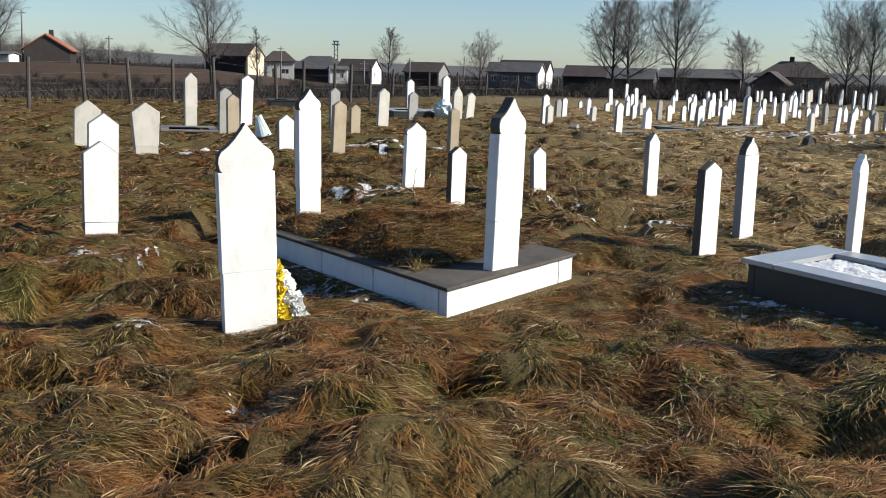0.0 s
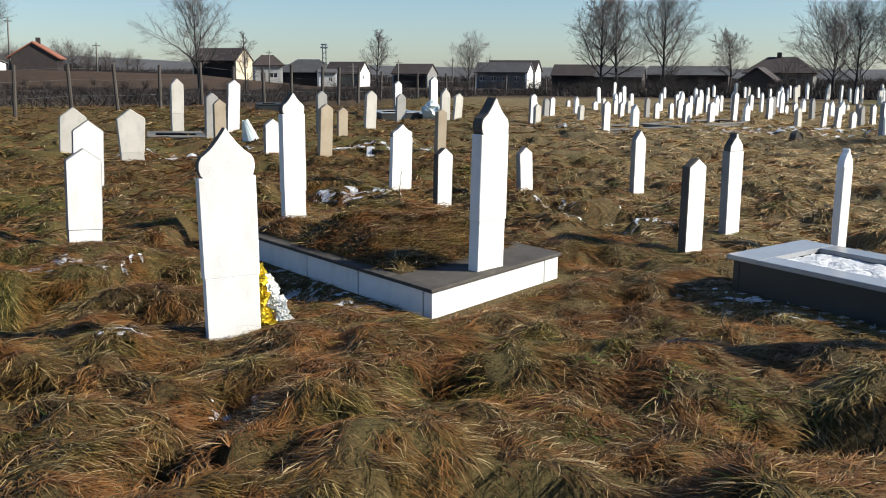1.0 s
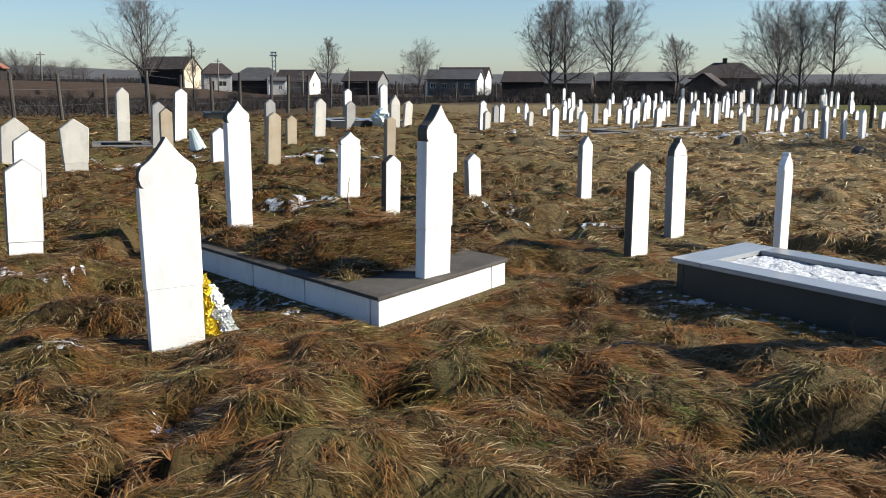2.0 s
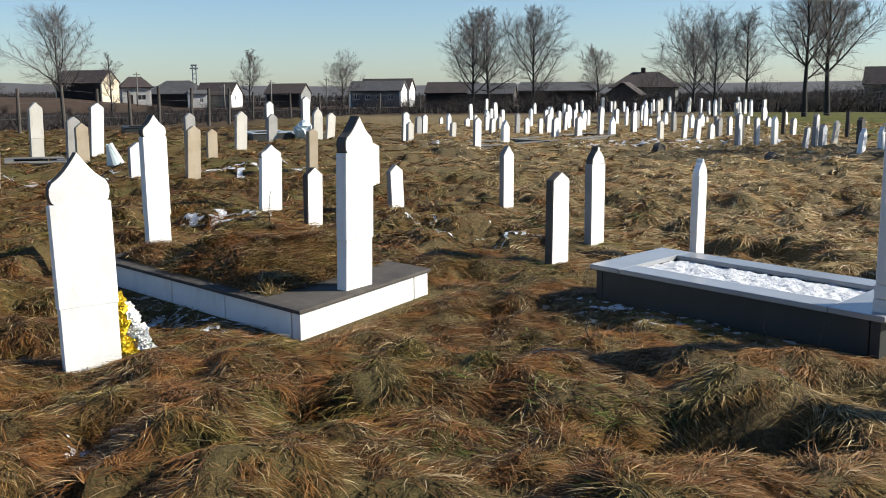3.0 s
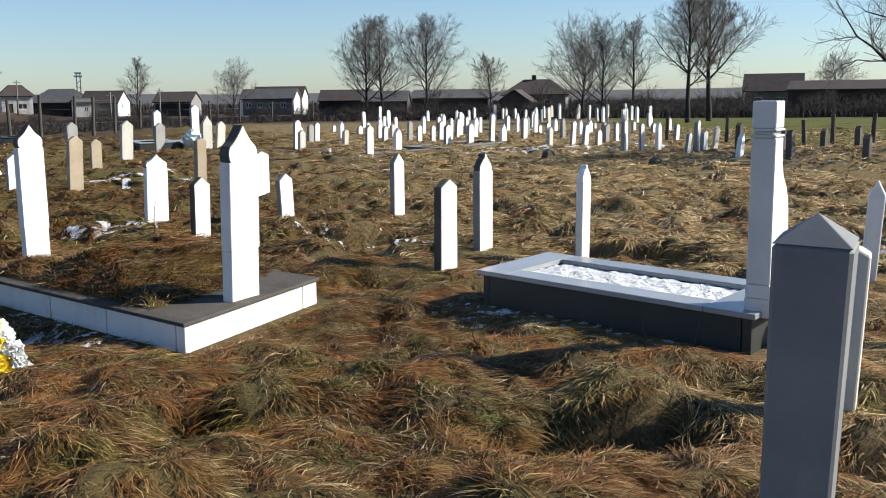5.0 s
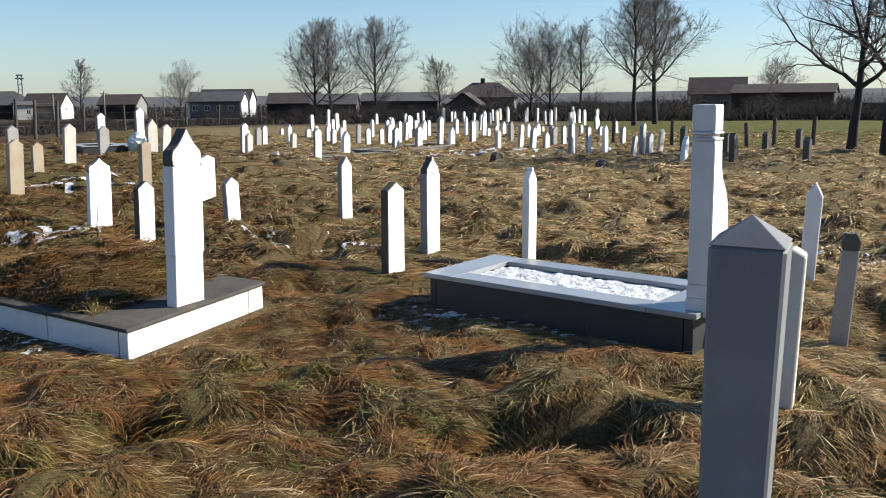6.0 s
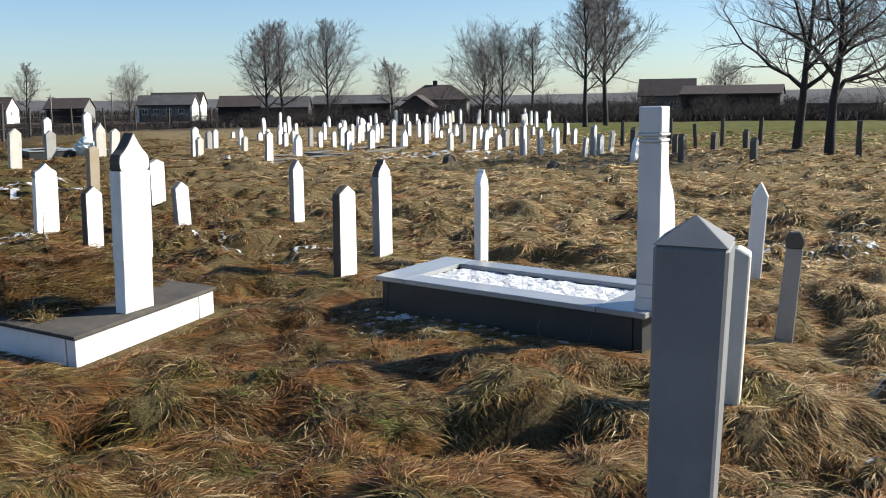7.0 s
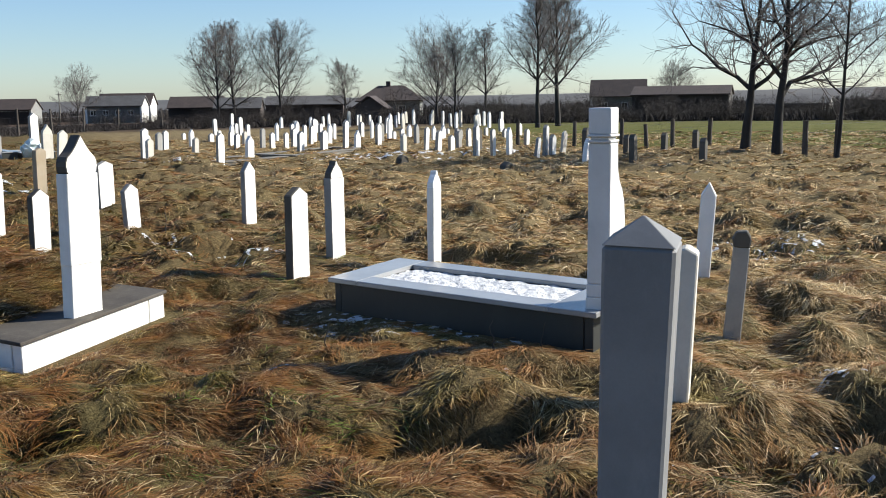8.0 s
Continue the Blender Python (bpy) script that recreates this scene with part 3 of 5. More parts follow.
walled_grave((0.04, 6.18), (0.99, 1.33), (-1.47, 2.01), 1.62, 2.82, 0.17, PANEL, CONCRETE_TOP, (0.20, 0.20, 0.52, 0.35), (0.87,), (0.30, 0.58),
             "low white-walled grave with dark coping and overgrown earth inside")
# Same granite throughout: the walls' near-black tone paints in their shade below the coping.
walled_grave((2.12, 6.74), (0.75, 0.60), (1.11, -1.87), 0.89, 2.10, 0.30, GRANITE_DARK_AND_SHADED, GRANITE, (0.17, 0.17, 0.24, 0.30), (), (),
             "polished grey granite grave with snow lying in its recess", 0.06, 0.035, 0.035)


def grave_snow():
    m = skew(*GRAVES[1][:3])
    bm = bmesh.new()
    bmesh.ops.create_grid(bm, x_segments=28, y_segments=70, size=0.5)
    for v in bm.verts:
        u, w = v.co.x + 0.5, v.co.y + 0.5
        p = Vector((0.165 + u * 0.56, 0.235 + w * 1.52, 0))
        edge = min(u, 1 - u, w, 1 - w)
        v.co = m @ p + Vector((0, 0, 0.262 + 0.016 * noise.noise(p * 11) + 0.014 * noise.noise(p * 33) + 0.01 * min(1, edge * 8)))
    tagged(part("snow_bed", bm, SNOW, label="", smooth=True), "crusted white snow filling the granite grave recess", "snow")


grave_snow()


def stepped_pillar():
    """Slender marble headstone with a ring below its square head and one curved shoulder."""
    o = Vector((3.30, 5.02, 0.30))
    m = pose(0, 0, 0, 0, 0, 40)
    g = thing("gravestone", pose(o.x, o.y, o.z), "slender grey marble headstone with a ringed square head", "gravestone", NEARBY)
    bm = bmesh.new()
    box(bm, -0.075, 0.25, -0.075, 0.075, -0.04, 0.07, 0.005)
    placed("base_block", bm, MARBLE_PALE, g, m)
    bm = bmesh.new()
    box(bm, -0.072, 0.245, -0.072, 0.072, 0.071, 0.15, 0.005)
    placed("base_block", bm, MARBLE_PALE, g, m)
    bm = bmesh.new()
    pts = [(-0.07, 0.151), (0.235, 0.151), (0.225, 0.52), (0.21, 0.62), (0.17, 0.70), (0.115, 0.76), (0.085, 0.83), (0.08, 0.985), (-0.062, 0.985)]
    prism(bm, pts, -0.068, 0.068, 0.006)
    placed("shaft", bm, MARBLE_PALE, g, m)
    for z0, z1, e in ((0.986, 1.003, 0.004), (1.004, 1.02, -0.012), (1.021, 1.036, 0.006)):
        bm = bmesh.new()
        box(bm, -0.066 - e, 0.084 + e, -0.068 - e, 0.068 + e, z0, z1, 0.005)
        placed("ring", bm, MARBLE_PALE, g, m)
    bm = bmesh.new()
    box(bm, -0.064, 0.082, -0.068, 0.068, 1.037, 1.19, 0.006)
    placed("head", bm, MARBLE_PALE, g, m)


stepped_pillar()
walled_grave((-5.80, 20.54), (1, 0.12), (-0.35, 1.21), 1.15, 1.79, 0.13, DARKSTONE, CONCRETE, (0.16, 0.16, 0.5, 0.5), (), (), "low dark stone grave frame at the foot of tall gravestones")
walled_grave((-1.48, 29.21), (1, 0.43), (-0.3, 1.21), 1.18, 1.92, 0.26, GRANITE_DARK_AND_SHADED, GRANITE, (0.2, 0.2, 0.3, 0.3), (), (), "dark granite grave with a bright polished top")
walled_grave((-0.30, 30.14), (1, 0.49), (-0.3, 1.21), 0.98, 1.92, 0.20, GRANITE_DARK_AND_SHADED, GRANITE, (0.2, 0.2, 0.3, 0.3), (), (), "dark granite grave with candles and flowers beside it")
walled_grave((-6.02, 34.77), (1, 0.24), (-0.3, 1.21), 0.86, 1.68, 0.28, GRANITE_DARK_AND_SHADED, GRANITE_DARK_AND_SHADED, (0.2, 0.2, 0.3, 0.3), (), (), "black granite grave near the fence")
walled_grave((4.33, 24.26), (2, 1.46), (-0.6, 1.21), 2.65, 1.63, 0.10, DARKSTONE, CONCRETE, (0.2, 0.2, 0.3, 0.3), (0.5,), (), "long low stone grave surround among the gravestones")
walled_grave((6.34, 25.47), (3, 2.91), (-0.7, 1.21), 3.92, 1.61, 0.12, CONCRETE, CONCRETE, (0.2, 0.2, 0.3, 0.3), (0.3, 0.65), (), "long low concrete grave surround among the gravestones")



def on_grave(x, y, grow=0.13):
    """Where a walled grave lies."""
    hit = np.zeros(len(x), bool)
    for o, u, v, a, b in GRAVES:
        inv = np.linalg.inv(np.array([[*Vector(u).normalized()], [*Vector(v).normalized()]]).T)
        q = inv @ np.stack([x - o[0], y - o[1]])
        hit |= (q[0] > -grow) & (q[0] < a + grow) & (q[1] > -grow) & (q[1] < b + grow)
    return hit


# ---- the crowded rows ----
CROWD = "gravestones in the crowded rows"


def crowd():
    rs = random.Random(5)
    rows = (
        ((11.85, 20.05, 0.69, 12), (13.20, 21.50, 0.65, 2), (11.63, 22.08, 0.65, 9), (11.22, 22.78, 0.91, 1), (12.39, 22.69, 0.67, 0), (12.24, 22.79, 0.96, 2), (10.82, 22.90, 0.89, -1), (10.41, 23.03, 1.00, 2)),
        ((4.11, 23.66, 0.95, 1), (12.92, 23.11, 0.77, 14), (5.15, 25.46, 0.78, 2), (9.60, 26.22, 0.68, 3), (10.57, 26.07, 0.76, 4), (10.32, 26.35, 0.87, 3), (11.04, 26.21, 0.58, 2), (10.79, 26.61, 0.54, 0)),
        ((2.90, 27.76, 0.68, 1), (2.81, 28.17, 1.00, 0), (11.71, 27.25, 0.67, 1), (7.76, 27.90, 0.79, 3), (7.09, 27.93, 0.77, 0), (12.16, 27.56, 0.74, 0), (4.24, 28.69, 0.63, 4), (8.50, 28.21, 1.09, 2)),
        ((14.10, 27.57, 0.66, 0), (8.99, 28.64, 0.72, 3), (3.42, 30.33, 0.78, 3), (5.67, 30.13, 0.68, 1), (3.68, 31.01, 0.81, 1), (7.28, 30.58, 0.65, 2), (3.22, 31.53, 0.67, 0), (6.60, 30.85, 0.81, 3)),
        ((6.94, 31.00, 0.65, 0), (11.61, 30.58, 0.84, 0), (10.45, 31.06, 0.87, 1), (7.76, 31.55, 0.76, 2), (8.16, 31.78, 0.87, 2), (13.31, 31.27, 0.62, 4), (10.97, 32.30, 0.84, 1), (12.77, 31.99, 0.69, 0)),
        ((5.69, 33.38, 0.70, 1), (15.43, 31.94, 0.52, 0), (6.11, 33.62, 0.65, 2), (8.85, 33.63, 0.77, 4), (4.94, 34.50, 0.72, 0), (14.06, 32.73, 0.50, 1), (9.57, 33.89, 0.82, 3), (16.56, 33.01, 0.68, 0)),
        ((6.84, 35.03, 0.56, 0), (13.80, 33.74, 0.64, 2), (11.98, 34.41, 1.01, 0), (9.30, 34.85, 1.02, 1), (9.75, 35.68, 0.79, 2), (12.48, 35.39, 0.40, 3), (11.33, 35.72, 0.81, 1), (12.85, 35.49, 0.49, 0)),
        ((5.96, 36.86, 0.46, 0), (10.44, 36.38, 0.76, 2), (12.00, 36.59, 0.87, 1), (13.37, 36.15, 0.63, 0), (16.25, 35.35, 0.46, 2), (9.14, 36.91, 0.89, 3), (14.86, 35.83, 0.42, 0), (8.49, 37.37, 0.81, 1), (5.29, 39.18, 0.42, 0)),
    )
    for row in rows:
        for x, y, h, lean in row:
            k = rs.random()
            mat, col = (WHITE, "whitewashed") if k < 0.74 else (PALE, "pale weathered") if k < 0.9 else (GREY, "grey weathered")
            style = "gable" if rs.random() < 0.72 else "finial"
            w = rs.uniform(0.16, 0.24)
            gravestone(x, y, 0.86 * h, w, rs.uniform(0.07, 0.11), 38 + rs.uniform(-6, 6), style, mat, f"{col} pointed gravestone in a crowded row", (rs.uniform(-2, 2), lean + rs.uniform(-1, 1)), group=CROWD)
    # further rows behind
    n = 0
    while n < 44:
        y = rs.uniform(38, 60)
        x = rs.uniform(0.14 * y + 1.0, 0.46 * y + 1.0)
        n += 1
        h = rs.uniform(0.6, 0.9)
        gravestone(x, y, h, rs.uniform(0.17, 0.24), 0.10, 38 + rs.uniform(-6, 6), "gable" if rs.random() < 0.7 else "finial", WHITE if rs.random() < 0.75 else PALE,
                   "pointed gravestone at the back of the crowded rows", (rs.uniform(-2, 2), rs.uniform(-3, 4)), group=CROWD, z=-0.005)
    # dark, sunken and leaning stones towards the meadow
    for x, y, h, lean in ((13.44, 17.79, 0.62, 2), (12.92, 19.72, 0.66, -3), (11.31, 24.95, 0.72, 2), (13.88, 23.59, 0.7, 3), (14.79, 22.96, 0.5, -2), (15.67, 22.52, 0.55, 4), (16.26, 21.94, 0.62, 0), (15.10, 24.30, 0.6, 5)):
        pale = y > 20.3 and x > 17
        gravestone(x, y, h, 0.24, 0.13, 40, "gable", GREY if pale else DARKSTONE, "weathered grey leaning gravestone by the meadow" if pale else "dark mossy leaning gravestone", (0, lean), group=CROWD)
    for x, y, s in ((8.24, 22.50, 1.0), (9.26, 18.83, 1.0)):
        g = thing("sunken_stone", pose(x, y, 0, 8, -24 if s == 1.0 and x < 10 else 18, 30), "dark broken gravestone sunk in the grass", "gravestone", "sunken stones")
        bm = bmesh.new()
        prism(bm, [(-0.15, -0.12), (0.15, -0.12), (0.16, 0.10), (0.05, 0.22), (-0.10, 0.20), (-0.17, 0.08)], -0.08, 0.08, 0.02)
        wobble(bm, 0.02, 6, x)
        part("stone", bm, DARKSTONE, g)


crowd()


# ---- flowers, wrap, snow, stalks ----
def flower_bunch():
    rs = random.Random(3)
    g = thing("artificial_flowers", pose(-0.92, 5.86, 0.0), "bunch of yellow and white cloth flowers leaning on the gravestone", "flowers")
    for name, mat, n, fx in (("yellow_bloom", YELLOW, 34, -0.035), ("white_bloom", PETAL_WHITE, 20, 0.025), ("leaf", LEAF, 8, 0.0)):
        for i in range(n):
            t = rs.random()
            c = Vector((fx - 0.055 + 0.09 * (1 - t) + rs.uniform(-0.03, 0.03), rs.uniform(-0.05, 0.03) - 0.02 + (0.03 if fx > 0 else 0), 0.05 + (0.33 if fx <= 0 else 0.26) * t))
            if name == "yellow_bloom" and i < 3:
                c.z, c.x = 0.03, c.x + 0.03
            bm = bmesh.new()
            if name == "leaf":
                a = rs.uniform(0, 6.28)
                d = Vector((math.cos(a), math.sin(a), 0.2)) * 0.09
                s = Vector((-math.sin(a), math.cos(a), 0)) * 0.018
                v = [bm.verts.new(p) for p in (c, c + d * 0.5 + s, c + d, c + d * 0.5 - s)]
                bm.faces.new(v)
                bmesh.ops.solidify(bm, geom=bm.faces[:], thickness=0.002)
            else:
                for ring, (k, rad, lift) in enumerate(((7, 0.044, 0.008), (6, 0.031, 0.020), (4, 0.016, 0.028))):
                    for j in range(k):
                        a = 6.283 * (j + 0.5 * ring) / k + rs.uniform(-0.2, 0.2)
                        d = Vector((math.cos(a), math.sin(a), 0))
                        s = Vector((-math.sin(a), math.cos(a), 0)) * rad * 0.45
                        o = Vector((0, 0, lift * 0.4))
                        v = [bm.verts.new(p) for p in (o, o + d * rad * 0.6 + s + Vector((0, 0, lift)), o + d * rad * (1 + rs.uniform(-0.1, 0.2)) + Vector((0, 0, lift * 0.8)), o + d * rad * 0.6 - s + Vector((0, 0, lift)))]
                        bm.faces.new(v)
                out = Vector((rs.uniform(-0.3, 1.0), rs.uniform(-1.2, 0.1), rs.uniform(0.1, 0.9)))
                bm.transform(Matrix.Translation(c) @ out.to_track_quat("Z", "Y").to_matrix().to_4x4())
            part(name, bm, mat, g)


flower_bunch()


def wrapped_bunch():
    g = thing("wrapped_bouquet", pose(-3.68, 20.36, lie1(-3.68, 20.36), 0, -14, 20), "bouquet in pale green plastic wrap leaning in the grass", "bouquet")
    bm = bmesh.new()
    bmesh.ops.create_cone(bm, cap_ends=False, segments=14, radius1=0.16, radius2=0.05, depth=0.42)
    for v in bm.verts:
        v.co += noise.noise_vector(v.co * 9) * 0.05
    bmesh.ops.translate(bm, vec=(0, 0, 0.20), verts=bm.verts)
    bmesh.ops.solidify(bm, geom=bm.faces[:], thickness=0.004)
    part("wrap", bm, FOIL, g)
    g = thing("wrapped_bouquet", pose(-0.05, 29.73, 0.1), "white flowers and foil on a granite grave", "bouquet")
    bm = bmesh.new()
    bmesh.ops.create_icosphere(bm, subdivisions=3, radius=0.24)
    for v in bm.verts:
        v.co = v.co + noise.noise_vector(v.co * 7) * 0.14
        v.co.z = max(v.co.z + 0.2, 0.0)
    part("flower_heads", bm, FOIL, g)


wrapped_bunch()


def snow_patch(x, y, rx, ry, n, turn=0.0, size=0.05, seed=0):
    """A thin, torn crust of old snow lying over the lie of the ground."""
    rx, ry = rx * 1.25, ry * 1.25
    step = max(0.007, min(rx, ry) / 22)
    u, w = np.meshgrid(np.arange(-rx, rx + step, step), np.arange(-ry, ry + step, step))
    px, py = x + u * math.cos(turn) - w * math.sin(turn), y + u * math.sin(turn) + w * math.cos(turn)
    k = max(0.5, step / 0.028)
    tear = 0.55 * vnoise(px, py, 0.11 * k, seed + 3) + 0.30 * vnoise(px, py, 0.045 * k, seed + 5) + 0.15 * vnoise(px, py, 0.022 * k, seed + 7)
    keep = tear - 0.555 - 0.09 * ((u / rx) ** 2 + (w / ry) ** 2)
    z = lie(px, py) + 0.006 + np.clip(keep, -0.15, 0.08) * 0.07 * min(k, 2.0)
    hit = keep > -0.04
    v = np.stack([px, py, z], -1).reshape(-1, 3)
    nc = u.shape[1]
    q = (np.arange(u.shape[0] - 1)[:, None] * nc + np.arange(nc - 1)[None]).ravel()
    f = np.stack([q, q + 1, q + 1 + nc, q + nc], 1)
    f = f[hit.ravel()[f].all(1)]
    if len(f) == 0:
        return
    me = mesh_from("snow_patch", v, f, SNOW)
    tagged(new("snow_patch", me), "scraps of melting snow lying between grass tufts", "snow", "snow patches", "stuff")


SNOW_AT = [(-0.83, 4.43, 0.13, 0.10, 14, 0.03), (1.36, 5.24, 0.13, 0.05, 10, 0.03), (2.44, 4.63, 0.08, 0.10, 8, 0.03), (-0.88, 4.35, 0.10, 0.09, 14, 0.03), (-0.66, 4.29, 0.06, 0.06, 8, 0.03), (-1.01, 4.19, 0.11, 0.06, 10, 0.025), (-1.09, 3.65, 0.07, 0.07, 6, 0.03), (1.45, 5.20, 0.13, 0.05, 12, 0.022),
           (2.43, 4.61, 0.05, 0.11, 6, 0.035), (2.91, 5.34, 0.12, 0.07, 14, 0.025), (-1.69, 5.37, 0.14, 0.11, 14, 0.03), (-0.53, 3.61, 0.07, 0.06, 6, 0.025)]
for i, (sx_, sy_, ra, rb_, cnt, sz) in enumerate(SNOW_AT):
    snow_patch(sx_, sy_, ra, rb_, cnt, 0, sz, i)
for i, (sx_, sy_, ra, rb_, cnt, sz) in enumerate([(2.24, 6.12, 0.62, 0.17, 46, 0.045), (-0.74, 6.92, 0.75, 0.17, 40, 0.05), (-2.66, 7.40, 0.5, 0.15, 18, 0.04), (1.97, 10.04, 0.5, 0.24, 22, 0.07), (1.68, 11.06, 0.35, 0.30, 16, 0.07), (-0.94, 11.91, 0.45, 0.43, 36, 0.09)]):
    snow_patch(sx_, sy_, ra, rb_, cnt, -0.95 if i < 2 else 0.2, sz, 20 + i)
for i, (sx_, sy_, ra, rb_, cnt, sz) in enumerate([(3.02, 3.10, 0.42, 0.30, 26, 0.05), (4.30, 4.14, 0.34, 0.20, 14, 0.06), (2.73, 3.46, 0.12, 0.10, 8, 0.05), (-0.89, 19.09, 1.0, 0.85, 70, 0.16), (3.19, 25.92, 1.3, 0.61, 60, 0.2), (10.20, 24.87, 1.8, 0.73, 50, 0.2), (-4.41, 17.70, 1.0, 0.49, 20, 0.12), (6.92, 7.82, 0.7, 0.30, 14, 0.06), (7.72, 24.08, 1.2, 0.61, 24, 0.12)]):
    snow_patch(sx_, sy_, ra, rb_, cnt, 0, sz, 40 + i)


def stalk(x, y, h, seed):
    rs = random.Random(seed)
    g = thing("dry_stalk", pose(x, y, lie1(x, y) - 0.03), "thin dry brown weed stalk", "weed", "dry weed stalks")
    bm = bmesh.new()
    p, r = Vector((0, 0, 0)), 0.006
    for s in range(6):
        q = p + Vector((rs.uniform(-0.02, 0.02), rs.uniform(-0.02, 0.02), h / 6))
        a = bmesh.ops.create_cone(bm, cap_ends=False, segments=5, radius1=r, radius2=r * 0.85, depth=h / 6 + 0.004)
        bmesh.ops.transform(bm, matrix=Matrix.Translation((p + q) / 2) @ (q - p).to_track_quat("Z", "Y").to_matrix().to_4x4(), verts=a["verts"])
        p, r = q, r * 0.85
    part("stem", bm, OLDWOOD, g)


for i, (x, y, h) in enumerate(((-0.32, 10.55, 0.36), (4.56, 8.29, 0.42), (2.94, 5.12, 0.2), (2.60, 5.03, 0.22), (1.84, 5.92, 0.25), (1.53, 12.07, 0.4), (7.27, 8.60, 0.3))):
    stalk(x, y, h, i)


# ---- fence ----
def fence(points, h, label, wires=(0.5, 1.0, 1.35)):
    g = thing("fence", pose(points[0][0], points[0][1], 0), label, "fence")
    rs = random.Random(int(points[0][0] * 10))
    o = Vector((points[0][0], points[0][1], 0))
    tops = []
    for x, y in points:
        z = lie1(x, y)
        bm = bmesh.new()
        bmesh.ops.create_cone(bm, cap_ends=True, segments=8, radius1=0.07, radius2=0.058, depth=h + 0.3)
        wobble(bm, 0.02, 2, x)
        bm.transform(pose(0, 0, 0, rs.uniform(-3, 3), rs.uniform(-3, 3), 0))
        bm.transform(Matrix.Translation(Vector((x, y, z + h / 2 - 0.15)) - o))
        part("post", bm, OLDWOOD, g)
        tops.append(Vector((x, y, z)) - o)
    for k in wires:
        for p, q in zip(tops, tops[1:]):
            a, b = p + Vector((0, 0, k * h / 1.5)), q + Vector((0, 0, k * h / 1.5))
            bm = bmesh.new()
            bmesh.ops.create_cone(bm, cap_ends=False, segments=4, radius1=0.002, radius2=0.002, depth=(b - a).length)
            bm.transform(Matrix.Translation((a + b) / 2) @ (b - a).to_track_quat("Z", "Y").to_matrix().to_4x4())
            part("wire", bm, STEEL, g)


fence([(-13.68, 28.82), (-12.65, 30.60), (-11.64, 32.46), (-10.65, 33.98), (-9.74, 36.08), (-8.60, 37.54), (-7.66, 38.72), (-6.65, 39.68), (-5.65, 40.26), (-4.48, 40.92), (-3.94, 42.26), (-3.30, 44.57), (-2.85, 55.03), (-0.94, 60.1), (0.85, 65.6), (2.89, 70.5), (5.50, 76.6), (8.99, 80.4)], 1.55, "old wooden post and wire fence at the edge of the scrub")
fence([(14.28, 28.53), (15.29, 26.70), (16.12, 25.36), (16.70, 24.94), (17.27, 24.44), (18.11, 23.83)], 0.75, "low post and wire fence along the green meadow")
fence([(16.39, 18.00), (17.21, 17.88), (18.63, 17.13)], 0.85, "thin post and wire fence beside the bare trees")


# ---- trees ----
def tubes(name, segs, sides, mat):
    """Tapered tubes from rows of (start, end, radius, end radius)."""
    s = np.array(segs)
    p, q, r0, r1 = s[:, 0:3], s[:, 3:6], s[:, 6], s[:, 7]
    d = q - p
    d = d / (np.linalg.norm(d, axis=1)[:, None] + 1e-9)
    ref = np.where(abs(d[:, 2:3]) < 0.9, np.array([[0, 0, 1.0]]), np.array([[1.0, 0, 0]]))
    a = np.cross(d, ref)
    a /= np.linalg.norm(a, axis=1)[:, None]
    b = np.cross(d, a)
    rings = []
    for c, r in ((p, r0), (q, r1)):
        for k in range(sides):
            t = 6.28318 * k / sides
            rings.append(c + (a * math.cos(t) + b * math.sin(t)) * r[:, None])
    v = np.stack(rings, 1).reshape(-1, 3)
    base = (np.arange(len(s)) * 2 * sides)[:, None, None]
    f = np.array([[k, (k + 1) % sides, sides + (k + 1) % sides, sides + k] for k in range(sides)])[None]
    return mesh_from(name, v, (base + f).reshape(-1, 4), mat)


